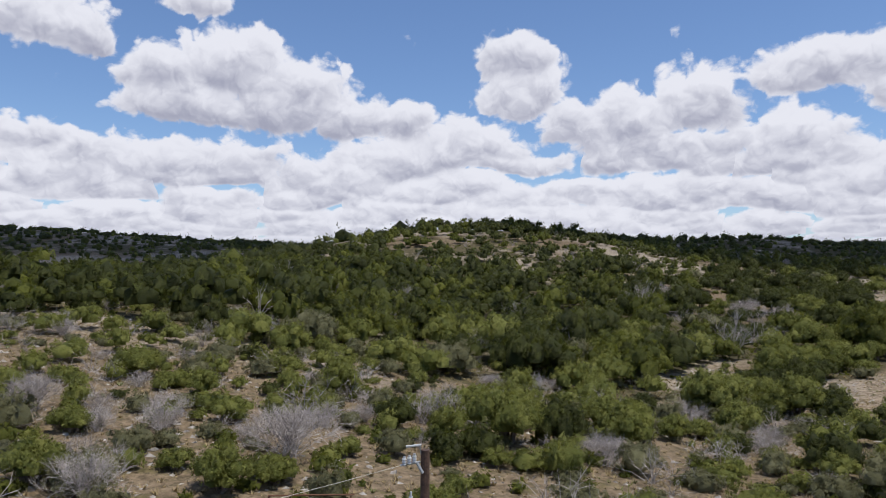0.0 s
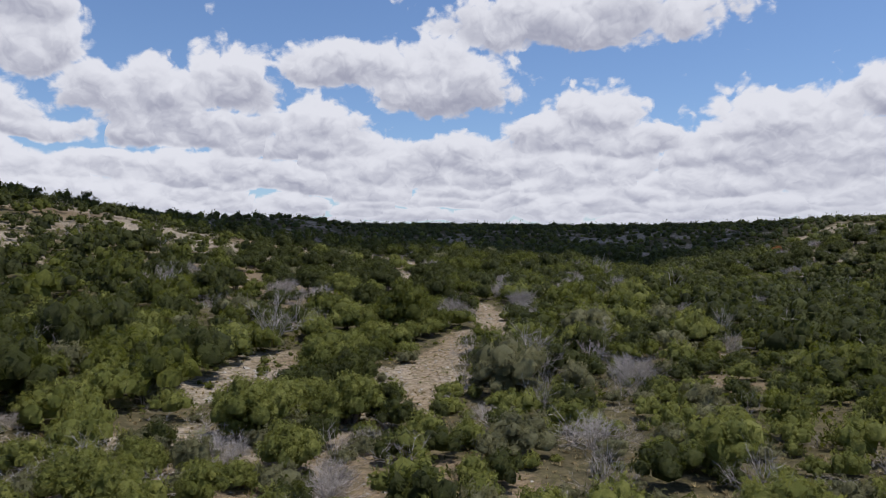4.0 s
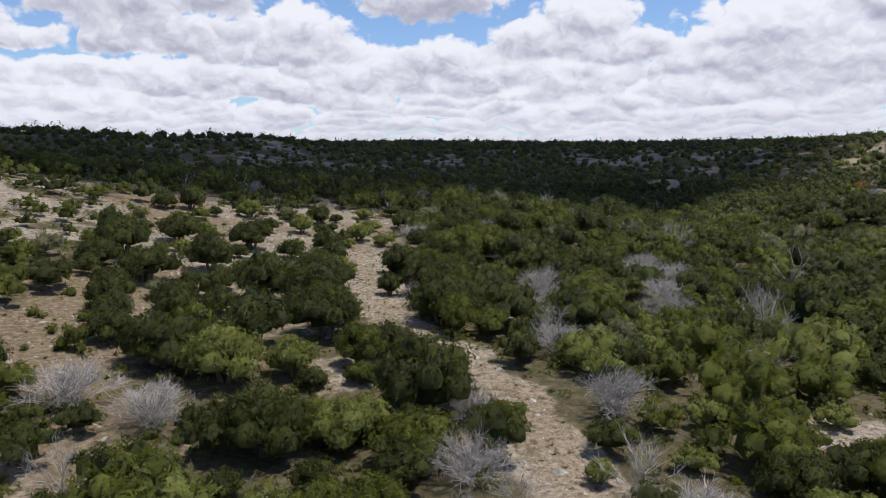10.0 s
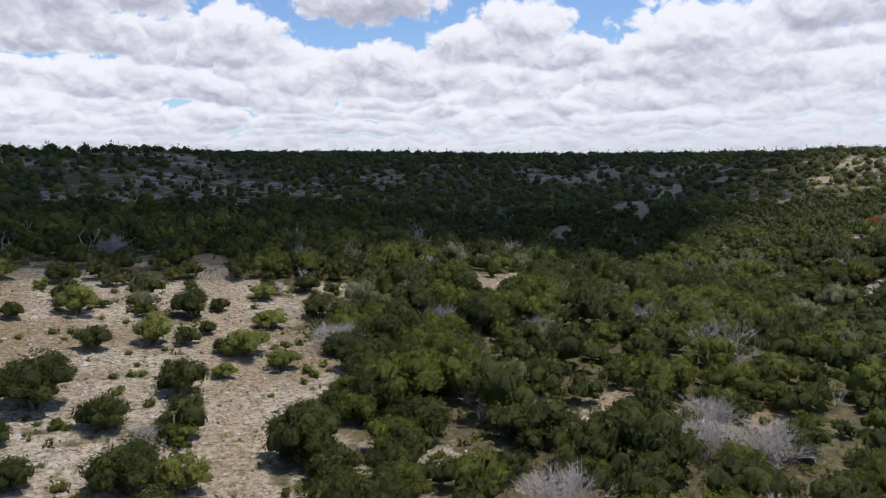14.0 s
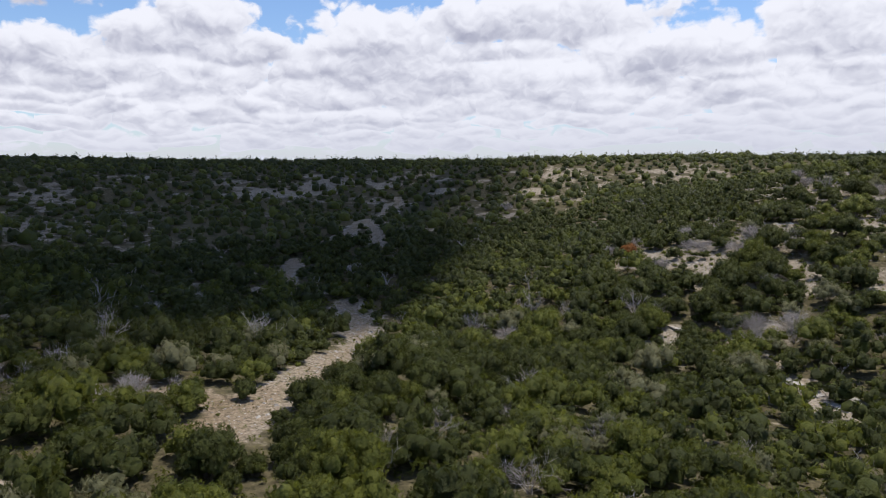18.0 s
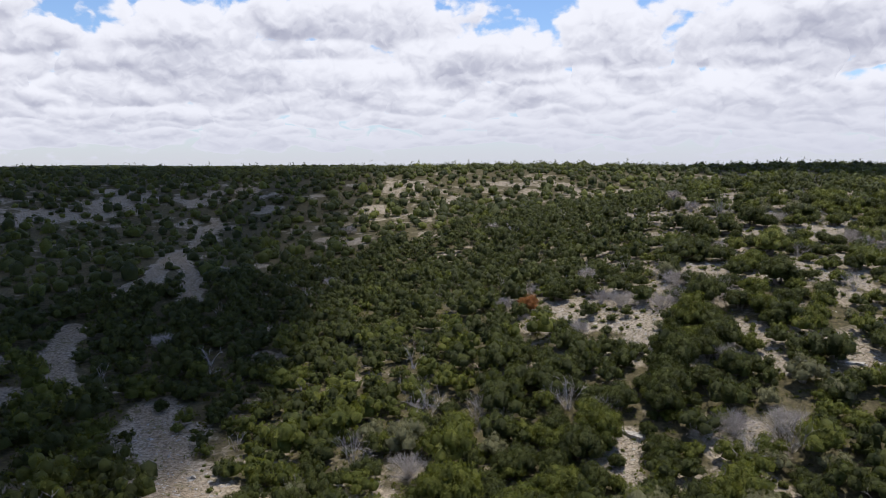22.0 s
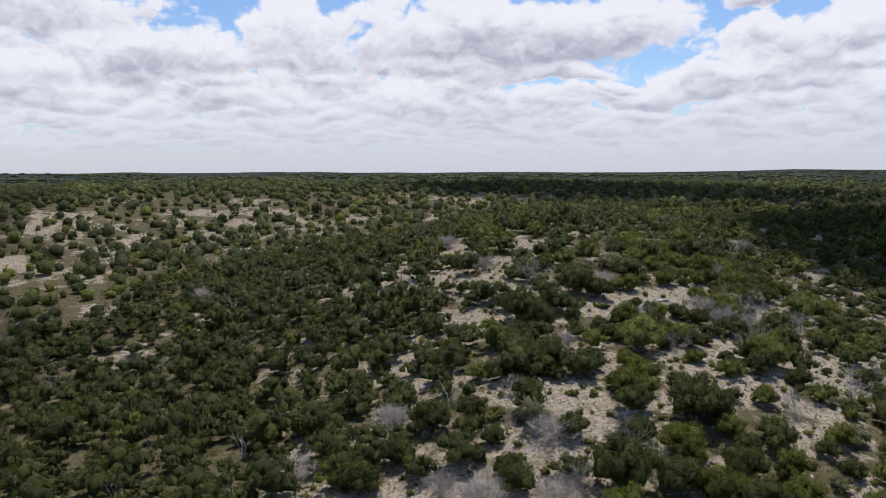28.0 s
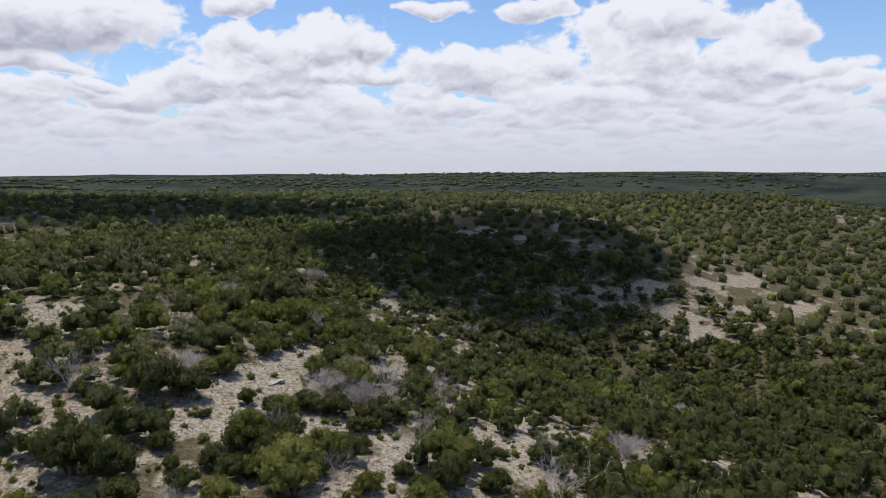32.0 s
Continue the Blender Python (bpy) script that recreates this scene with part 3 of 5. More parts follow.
def merge(name, shapes, xs, ys, radius, tall, mat, label, category):
    """Many small plants of one kind as one mesh."""
    pick = rng.integers(0, len(shapes), len(xs))
    turn = rng.uniform(0, 2 * math.pi, len(xs))
    zs = ground_z(xs, ys)
    vs, fs, ns, ks, n0 = [], [], [], [], 0
    for k, (v, f, *nrm) in enumerate(shapes):
        s = np.nonzero(pick == k)[0]
        if not len(s):
            continue
        c, d = np.cos(turn[s])[:, None], np.sin(turn[s])[:, None]
        x = (v[None, :, 0] * c - v[None, :, 1] * d) * radius[s][:, None] + xs[s][:, None]
        y = (v[None, :, 0] * d + v[None, :, 1] * c) * radius[s][:, None] + ys[s][:, None]
        z = v[None, :, 2] * tall[s][:, None] + zs[s][:, None] - 0.05
        vs.append(np.stack([x, y, z], -1).reshape(-1, 3))
        if nrm:
            u = nrm[0]
            ks.append(np.tile(nrm[1], len(s)))
            ns.append(np.stack([u[None, :, 0] * c - u[None, :, 1] * d, u[None, :, 0] * d + u[None, :, 1] * c, np.repeat(u[None, :, 2], len(s), 0)], -1).reshape(-1, 3))
        fs.append((f[None] + (np.arange(len(s)) * len(v))[:, None, None]).reshape(-1, 3) + n0)
        n0 += len(v) * len(s)
    ob = new(name, raw_mesh(name, np.concatenate(vs), np.concatenate(fs), mat, False, np.concatenate(ns) if ns else None, np.concatenate(ks) if ks else None))
    return tagged(ob, label, category, kind="stuff")


# ---------------------------------------------------------------- where plants grow
# bare limestone patches: x, y, radius
CLEAR_FOOT = [
    (-152.5, 255.5, 6.5), (-49.1, 90.8, 2.1), (-46.9, 174.9, 1.9), (-44.7, 202.1, 1.9), (-42.3, 218.6, 1.8), (-36.2, 77.9, 2.1), (-33.4, 217.2, 1.8), (-23.4, 65.5, 1.1), (-19.6, 56.1, 1.1),
    (-19.1, 42.3, 1.1), (-17, 254.6, 2.7), (-6, 52.9, 1.6), (-2.6, 40, 2.8), (-2.5, 223.6, 1.2), (2.8, 40.8, 2.2), (9.8, 46.8, 1.1), (9.9, 189.4, 2.1), (18.7, 194.7, 2.7),
    (23.3, 188.7, 1.5), (23.8, 79.1, 1.1), (24.5, 219, 1.8), (33.1, 213, 1.7), (33.1, 91.5, 2.4), (36.8, 94.7, 2.6), (40.7, 98, 3.6), (41.9, 102.7, 1.8), (43.9, 175.6, 3.0),
    (44.6, 166.3, 1.1), (45.1, 167, 1.2), (47.8, 197.9, 2.6),
]
CLEAR_HILL = [
    (48.6, 134.3, 1.6), (50.5, 124.5, 1.9), (52, 86.7, 2.1), (52.9, 160.9, 1.5), (53.3, 189.3, 1.0), (54.2, 130.4, 1.1), (60.4, 159.1, 1.8), (60.7, 133.6, 1.1), (63.9, 166, 1.4),
    (65.2, 205.4, 1.8), (71.4, 164, 1.4), (73.3, 104.3, 1.8), (75.3, 137.3, 1.5), (75.5, 184.7, 1.6), (75.6, 63.9, 1.3), (78.5, 159.4, 1.6), (83.6, 141.2, 1.6), (86.8, 205.2, 1.9),
    (88.7, 119.4, 2.0), (89.4, 99.9, 1.2), (92.3, 211.9, 2.4), (92.8, 79, 2.0), (94, 221.4, 2.6), (99.4, 199, 2.1), (100.4, 203.6, 2.3), (100.9, 160.8, 1.4), (104, 206.4, 2.2),
    (110.1, 98.3, 1.1), (110.6, 109.2, 1.4), (111.9, 99.6, 2.6),
]
CLEAR_SPUR = [
    (114.2, 105.3, 2.7), (117.3, 225.8, 1.9), (158.2, 127.2, 1.1), (186.3, 235.9, 1.0), (186.6, 225.4, 1.9), (189, 241.1, 1.0), (189.7, 222.7, 2.3), (229.5, 231.6, 2.4), (236.5, 152, 1.9),
    (240, 191.7, 2.0), (245.3, 151.9, 2.7), (251.1, 238.6, 2.4), (251.3, 161.8, 2.2), (255, 156.3, 3.7), (266.2, 170.5, 1.9), (266.8, 161.1, 1.7), (268.2, 256.2, 2.7), (269.6, 184.2, 1.6),
    (276.7, 180.3, 2.5), (278.3, 163, 3.8), (281.3, 262.9, 2.4), (282.3, 325.9, 3.0), (298.9, 297.8, 2.3), (299.7, 152.9, 1.9), (302, 134.7, 2.4), (307.6, 142, 1.7), (308.2, 181.2, 2.4),
    (308.7, 175.7, 2.0), (309.9, 174.7, 2.2), (309.9, 161.4, 1.7),
]
CLEAR_WASH = [
    (311.4, 152.7, 2.7), (312.2, 255.8, 1.4), (314.2, 126, 1.5), (315.1, 305.2, 1.2), (315.2, 172.5, 1.9), (315.2, 68.5, 2.3), (318.2, 178.4, 1.3), (319.2, 395.7, 2.4), (319.5, 188.6, 2.0),
    (320.1, 69.3, 3.1), (321.7, 196, 1.4), (323.6, 146.4, 1.4), (326.1, 191.3, 1.0), (327.1, 128.1, 2.4), (328.6, 168, 1.8), (331.1, 260.6, 1.0), (331.1, 94.6, 3.2), (332.1, 77, 2.2),
    (335.7, 123.7, 1.6), (337, 143, 1.2), (337.6, 136.7, 2.4), (337.8, 151.2, 1.6), (338.1, 173.2, 1.2), (339.6, 125.8, 2.7), (341, 108.9, 1.8), (342.4, 125.1, 1.7), (343.2, 102.2, 2.6),
    (344.4, 131.3, 2.1), (345.4, 155.4, 3.7), (345.9, 80.8, 2.2),
]
CLEAR_SLOPE = [
    (347.1, 106.6, 2.8), (347.2, 86.6, 2.2), (349.7, 100.5, 2.0), (349.8, 108.7, 2.9), (350.5, 132.4, 2.2), (351.1, 187.3, 1.2), (351.1, 166.9, 1.7), (351.7, 145.7, 1.5), (353.2, 124.3, 2.3),
    (354.6, 132, 1.2), (354.8, 101.3, 2.0), (355.1, 118.2, 1.5), (358, 314.9, 2.2), (358.8, 148.3, 1.6), (359, 116.5, 1.9), (361.7, -45.2, 4.2), (362.4, -100.9, 5.0), (363.1, 299.9, 2.2),
    (368.4, 121, 1.6), (374.3, -88.4, 3.2), (374.4, -55.6, 3.7), (375.9, 176.4, 1.4), (377.4, 133.5, 1.9), (378.3, 170.7, 1.4), (379.6, 116.2, 2.1), (380.4, 159.2, 2.4), (381.6, 135, 3.1),
    (381.9, 132.5, 2.6), (382.4, 172.7, 1.7), (382.4, 85.6, 2.4),
]
CLEAR_RIDGE = [
    (383.2, 157.9, 2.5), (383.3, 124.6, 2.0), (383.8, 121.5, 4.2), (384.1, 126.7, 2.2), (385.1, 146.8, 2.5), (385.4, 116.6, 2.5), (385.7, 141.6, 1.6), (386.4, 129, 2.2), (387.7, -69.4, 4.7),
    (388.6, 159, 3.1), (391.8, -45.6, 3.0), (400.8, 148.8, 2.2), (401.4, -52.4, 3.0), (406.5, 128.5, 2.3), (406.9, 296.7, 2.4), (410.1, 157.1, 1.4), (416.4, 116.1, 3.8), (419.3, 115.8, 2.5),
    (420, 29.5, 2.4), (423.3, 130.4, 2.5), (429.5, 339.8, 2.8), (431.1, 126, 3.2), (431.4, 121.1, 2.7), (434.3, 145.5, 1.3), (436.2, 133, 2.2), (440, -99.4, 2.7), (443.1, 110.4, 4.0),
    (443.6, 506.2, 6.2), (446, -75.9, 1.7), (446.3, -172.5, 4.4),
]
CLEAR_FAR = [
    (459.4, 0.6, 2.9), (462.4, 73.6, 2.4), (462.9, -75.4, 2.7), (463.3, -62.9, 5.1), (465.6, 121.7, 2.7), (472.4, -7.4, 2.2), (476.1, -55.7, 1.2), (477.7, 353.3, 1.8), (481.8, 354.2, 1.9),
    (485.5, 99.7, 1.7), (485.7, 4.3, 1.1), (495.5, 358.4, 2.6), (504.2, 128.5, 1.0), (507, 492.6, 3.9), (533.2, 285.2, 1.9), (537.9, 258.3, 3.2), (547, 383, 4.7), (560.3, 148.9, 2.8),
    (566.7, 253.7, 4.7), (579, 247, 3.0), (579.4, 373.5, 4.7), (581.2, 311.3, 2.3), (597.6, 288.7, 3.2), (598.4, 151.9, 3.7), (607.5, 234.5, 3.2), (622.7, 199.5, 3.2), (623.8, 185.5, 3.9),
    (624.6, 214.6, 3.9),
]
CLEAR_MEADOW = [
    (-36.1, 204.4, 4.3), (107.2, 96.1, 1.8), (-8, 33, 3.6), (-25, 26, 3.6), (52.1, 138.4, 2.2), (60.3, 154.3, 2.2), (67.6, 228.1, 3.6), (102.8, 212.8, 3.6), (111.2, 203.9, 2.9),
    (95.3, 243.1, 2.9), (90.2, 175.9, 2.9), (86.9, 189.5, 2.9), (98.1, 185.3, 2.5), (155.2, 228.9, 2.9), (126.9, 172.9, 1.2), (146.4, 168, 1.8), (121.3, 204.4, 3.6), (129, 232.8, 3.6),
    (137.8, 223.7, 3.6), (132.5, 209.3, 3.6), (122.5, 198, 2.9), (130.1, 198.5, 2.5), (117.8, 193.5, 2.9), (146.9, 224.9, 3.2),
]
CLEAR_OUTER = [
    (143, 238.9, 2.9), (155.2, 230.8, 2.5), (114, 186.9, 2.5), (153, 170.2, 1.8), (163, 157.7, 2.2), (372.9, 304.3, 1.8), (410, 324, 1.4), (465.8, 347.7, 1.8), (414.8, 324.5, 1.4),
    (550.8, 258.8, 4.7), (605.3, 206, 5.2), (587.5, 222.1, 4.7), (431.5, 29, 2.2), (463, 109, 2.9), (439, -141, 4.3),
]
CLEAR_GRAVEL = [(41.6, 101.2, 4.2), (36.6, 94.8, 4.5), (33.0, 91.6, 4.2), (40.7, 98.0, 4.6), (52.0, 86.7, 4.5), (250, 238, 5), (255, 246, 4.5), (270, 256, 5), (252, 261, 3.5), (292, 310, 4), (274, 303, 3.5), (242, 267, 3), (252, 259, 3), (277, 291, 3), (254, 215, 3), (284, 279, 3), (523, 381, 6), (519, 339, 5), (558, 369, 7), (516, 496, 7), (528, 434, 7), (527, 283, 6)]
CLEARINGS = CLEAR_GRAVEL + CLEAR_FOOT + CLEAR_HILL + CLEAR_SPUR + CLEAR_WASH + CLEAR_SLOPE + CLEAR_RIDGE + CLEAR_FAR + CLEAR_MEADOW + CLEAR_OUTER
# single bushes on open ground: x, y, radius
OPEN_SPUR = [
    (91.8, 200, 2.4), (86.5, 197.6, 1.7), (103.7, 210.2, 1.9), (109.6, 216, 2.2), (111.6, 230.1, 2.9), (86.7, 184.4, 3.4), (88.2, 170.2, 2.4), (91.6, 168.4, 1.1), (93.1, 166.7, 1.7),
    (88.4, 178.4, 0.8), (84.6, 174.1, 2.1), (94.7, 194.1, 1.8), (116.9, 216.3, 2.6), (113.3, 199, 2.9), (124.9, 217.9, 1.3), (100.3, 233.2, 3), (94.5, 232.5, 2.9), (114.3, 246.3, 2.8),
    (103.5, 228.4, 1.5), (126, 226.1, 3), (125.4, 207.8, 3.4), (94.4, 175.9, 2.7), (97.3, 173.1, 2.9), (100.6, 172.4, 2.9), (101.5, 180.9, 3.3), (105.3, 179, 2.2), (94.5, 185.2, 1.9),
    (103.9, 193.5, 2.6), (106.2, 167.3, 1.9), (134.2, 217.5, 2.7), (140.5, 231, 2.2), (127.2, 201.5, 2.3), (143.3, 218.5, 2.9), (136.5, 202.8, 2.6), (131, 227.4, 1.7), (119.5, 201.7, 1.5),
    (149.4, 231.9, 2.4), (123.1, 209.9, 1.3), (139, 211.8, 1.4),
]
OPEN_NEAR = [
    (49.9, 128.8, 2.8), (54.9, 124.6, 1.8), (56.7, 128.9, 1.3), (55.5, 153.6, 2.6), (51.9, 151, 1.2), (74.7, 162.6, 2.5), (107.5, 104.1, 1.8), (92.8, 99.3, 4.2), (100, 95.5, 1.9),
    (98, 105.2, 2.9), (88.8, 114.2, 1.2), (87.7, 167.4, 4), (92.6, 162.7, 4.8), (72.3, 187.4, 3.5), (76.5, 179.9, 4.2),
]
OPEN_RIDGE = [
    (380.1, 124.6, 1.5), (373.9, 118.7, 2.4), (376.6, 140.9, 1.8), (380.4, 131.8, 1), (374.7, 136.1, 0.9), (372.4, 131, 1.2), (371.6, 143, 1.2), (368.7, 138.8, 2.1), (351.2, 123.9, 1.6),
    (357.7, 111.3, 1.2), (345.4, 121.1, 2.8), (341.9, 117.3, 1.8), (346.7, 106.4, 1), (342.8, 101.9, 2.5), (357.7, 136.9, 4.3), (361.8, 123, 1.9), (359.9, 121.7, 1.5), (389.7, 133.7, 4.6),
    (386.9, 130, 3.4), (379.7, 151.1, 4.1), (374.8, 149.1, 3.4), (336, 101.1, 2), (331.9, 92.2, 2.9),
]
OPEN_SLOPE = [
    (338.1, 149.7, 3), (341.2, 139.4, 2.7), (336.6, 135.5, 1.7), (321.4, 152.7, 3.9), (323, 159.7, 4.3), (338.8, 171.3, 2), (347.3, 171.6, 2.7), (318.7, 128.5, 1.9), (341.6, 116.2, 1.7),
    (347.1, 125, 1.9), (331.4, 171.6, 2.3), (347.5, 178.1, 3.5), (335.2, 160.9, 2.3), (341.3, 184.7, 2.9), (325.9, 139.4, 2.3), (336.8, 190.2, 3.1),
]
OPEN_START = [
    (-5.8, 44.2, 0.9), (-24.3, 57.7, 2.1), (-18.3, 54.9, 1.4), (-14.5, 66.1, 2), (-14.2, 48.5, 1.5), (-8.8, 37.8, 1.4), (-11, 35.9, 1.7), (-14.3, 38.4, 1.1), (-3.5, 52.6, 1.7),
    (-19.8, 34.9, 1.7), (4.8, 52.7, 3), (8.7, 53.7, 2.2), (2.6, 60.2, 2.4), (-9, 53.2, 1.5), (14.4, 56.2, 2.3), (-22.2, 43.2, 1.4), (-9, 62, 2), (-4.8, 57.8, 1.4),
]
OPEN_WASH = [
    (272.3, 254.7, 1.2), (280.1, 262.1, 1.6), (277.6, 257, 0.9), (237.3, 233.3, 1.1), (193.1, 219.9, 1.3), (189.1, 224.9, 1.7), (198.5, 227.8, 1), (255.4, 153.2, 1.4), (245.1, 157.9, 1.2),
    (263.1, 160.9, 1.6), (270.8, 182.2, 1.5), (279.9, 176.6, 1.7),
]
OPEN_FOOT = [(77.4, 194.3, 4.2), (76.0, 165.8, 2.7), (79.9, 163.2, 2.4), (88.0, 152.2, 4.2), (79.6, 152.0, 3.8), (69.8, 150.0, 4.2), (73.7, 144.5, 4.2), (89.2, 137.4, 2.7), (69.4, 167.3, 2.7), (87.8, 159.0, 2.3), (67.2, 157.5, 2.9), (79.7, 143.2, 2.5), (71.6, 177.1, 2.4), (88.2, 203.5, 3.6), (99.8, 200.8, 4.1)]
OPEN = OPEN_FOOT + OPEN_SPUR + OPEN_NEAR + OPEN_RIDGE + OPEN_SLOPE + OPEN_START + OPEN_WASH
# leafless shrubs that stand out: x, y, radius
DEAD_FOOT = [
    (-0.2, 57.8, 2.1), (-5.9, 53.7, 1.3), (5.4, 78.7, 1.6), (-9.1, 42.5, 3), (-17.5, 45, 1.6), (-21, 43.8, 1.2), (-16.3, 32.9, 2.1), (11.2, 49.8, 1.9), (23.5, 68.4, 2),
    (27, 59.7, 1.6), (24.7, 46.6, 1.3), (-7.5, 137.9, 3.9), (-21.2, 85.6, 1.8), (-25.6, 86.8, 1.4), (-11.4, 76.5, 0.9), (60.9, 143.7, 3.7), (-36.3, 68.2, 1.5), (-26.5, 46.5, 1.9),
    (98.6, 120.7, 3.9), (78.3, 84.4, 2.4), (70.2, 72, 2.7), (65.7, 137.9, 3), (121.2, 100.1, 2.8), (120.3, 85.8, 2.6), (50.8, 163.2, 3.5), (137, 144, 3.7), (153.6, 106, 3),
    (87.7, 126.9, 2.6), (81.4, 119.4, 3.2),
]
DEAD_SPUR = [
    (127.8, 158, 3.9), (152.6, 158.8, 3.9), (128.5, 136.7, 3.9), (105.9, 134.8, 3.2), (110.3, 129.5, 2.5), (88.8, 105.9, 3.1), (154.9, 202.7, 3.4),
    (121, 153.5, 3.6), (125, 150.7, 1.6), (147, 156.2, 3.9), (151.7, 151.8, 3.9), (137.5, 205, 3.9), (164.5, 191.9, 2.8), (104.7, 186.7, 1.9), (175, 235.5, 3.1),
    (128.3, 269.1, 3.2), (312.7, 280.8, 3.9), (234.1, 255.2, 2.8), (225.1, 277.6, 2.3), (244, 283.7, 2.6), (280.2, 163, 3.9), (280.6, 155.7, 3.8), (264.4, 213.2, 3.5), (336, 163.2, 3.9),
    (352, 183.2, 3.6), (181.5, 236.2, 2.5), (326.8, 177.2, 3.6),
]
DEAD_RIDGE = [
    (324, 168.3, 3.1), (344.6, 198.2, 3.4), (334.4, 203.8, 2.7), (331, 181, 2.6), (317.7, 196.3, 2.4), (314.8, 186.4, 2.8), (300, 160.2, 3.1), (458.5, 215.9, 3.9), (474, 283.3, 3.9),
    (378.7, 261, 3.9), (350.4, 163.5, 2.4), (400.7, 272.7, 3.4), (326.2, 154.5, 2.7), (377.8, 110.4, 3.9), (444, 147.6, 3.9), (415, 146.5, 3.4), (394.6, 125, 3.9), (371.6, 108.6, 3.9),
    (343.1, 100.8, 2.8), (337.8, 82.3, 3.9), (408.8, 21.8, 3.5), (448.6, 45, 3.9), (427.3, 89.8, 3.9), (353, 31.4, 3.9), (344.6, 29.3, 3.9), (364.7, 147.7, 2),
]
DEAD = DEAD_FOOT + DEAD_SPUR + DEAD_RIDGE
# grey brush lying low by the gate: x, y, radius
BRUSH = [(-22.9, 47.9, 1.4), (-19, 48.9, 1.7), (-28.4, 49.8, 1.6), (-10.6, 47.4, 2.2), (-8.1, 50.4, 2), (-12.5, 44.9, 1.4), (-6.5, 61.4, 1.5), (-1.1, 64.5, 1.8), (-19, 37.4, 1.8), (-20.7, 36.4, 1.6), (-22.4, 91.3, 1.8), (-27, 93.8, 2), (-39.6, 74.2, 1.8), (-8.9, 69.9, 1.4), (-12.5, 66.9, 1.1), (-29.3, 61.8, 1.2), (-23.1, 54.8, 1.3), (-23.7, 66.3, 1.2), (-25.7, 42.9, 1.5), (11.7, 52.5, 1.8), (26.2, 58.4, 1.9), (48.4, 58.1, 3.1), (34.9, 69, 1.7), (1.5, 58.4, 1.5), (30.3, 82.8, 1.7), (12.8, 83.9, 1.6), (48.4, 71, 1.9), (-4.1, 58.4, 1)]
# the caliche track over the spur and the gravel wash in the valley
TRACK = [(44.1, 76.5), (56.2, 91.2), (68, 100), (79.6, 106.7), (86.7, 113.7), (92.1, 123.2), (95.7, 134), (98.4, 156.2), (103.3, 165.1), (110.3, 180.5), (118.6, 199), (135.8, 236.8), (146.2, 265.8)]
WASH = [(175.1, 218.8), (185.8, 220.6), (194.9, 223.4), (208.7, 227.3), (232.5, 234.8), (247, 238), (255, 246), (268, 254), (279, 265)]
WASH_HEAD = [(345, 292), (367, 302), (418, 335), (491, 355)]
WASH_SIDE = [(348, 316), (369, 316), (418, 335)]
WASH_BAY = [(287, 287), (300, 299), (323, 310)]
# thinly grown ground: x, y, radius, share of plants kept
THIN = [
    (-170, 340, 75, 0.6), (-110, 400, 70, 0.6), (-250, 320, 70, 0.6), (-18, 42, 34, 0.28), (98, 215, 30, 0.3), (88, 182, 20, 0.42), (75, 168, 22, 0.5), (112, 242, 20, 0.42), (62, 140, 16, 0.75), (345, 140, 22, 0.85), (385, 118, 22, 0.75), (418, 122, 22, 0.85),
    (335, 110, 16, 0.9), (575, 235, 42, 0.9), (305, 150, 16, 0.85), (430, 30, 34, 0.8), (370, -60, 40, 0.75), (10, 205, 38, 0.8), (-10, 240, 40, 0.72), (50, 235, 26, 0.55),
    (300, 440, 60, 0.7), (180, 400, 60, 0.7), (640, 190, 50, 0.9), (-250, 520, 110, 0.6), (230, 470, 70, 0.75),
]
# the valley line along which the land is seen from nearby
VALLEY = [(-10, 30), (30, 75), (60, 105), (95, 150), (130, 190), (190, 215), (250, 205), (300, 165), (345, 140), (385, 115), (410, 70)]


def to_line(x, y, line):
    best = np.full(np.shape(x), 1e9)
    for (a, b), (c, d) in zip(line[:-1], line[1:]):
        s = np.clip(((x - a) * (c - a) + (y - b) * (d - b)) / ((c - a) ** 2 + (d - b) ** 2), 0, 1)
        best = np.minimum(best, np.hypot(x - a - s * (c - a), y - b - s * (d - b)))
    return best


def to_wash(x, y):
    """Distance to the gravel wash and its arms, which are narrower."""
    arms = np.minimum(np.minimum(to_line(x, y, WASH_HEAD), to_line(x, y, WASH_SIDE)), to_line(x, y, WASH_BAY))
    return np.minimum(to_line(x, y, WASH), arms + 0.4)


def strata(x, y):
    """Where broken limestone strata come to the surface on the slopes: 0 to 1."""
    slope = np.hypot(ground_z(x + 5, y) - ground_z(x - 5, y), ground_z(x, y + 5) - ground_z(x, y - 5)) / 10
    level = ground_z(x, y)
    bands = 0.5 + 0.5 * np.sin(level * 1.1 + 5 * billow(x, y, 45, 17))
    patch = np.clip((billow(x, y, 22, 11) - 0.50) * 5, 0, 1)
    wooded = np.where((x > 300) & (y < 50), 0.4, 1.0)
    return wooded * patch * (0.45 + 0.55 * bands) * np.clip((slope - 0.07) * 9, 0, 1) * np.clip((level - 4) / 6, 0, 1)


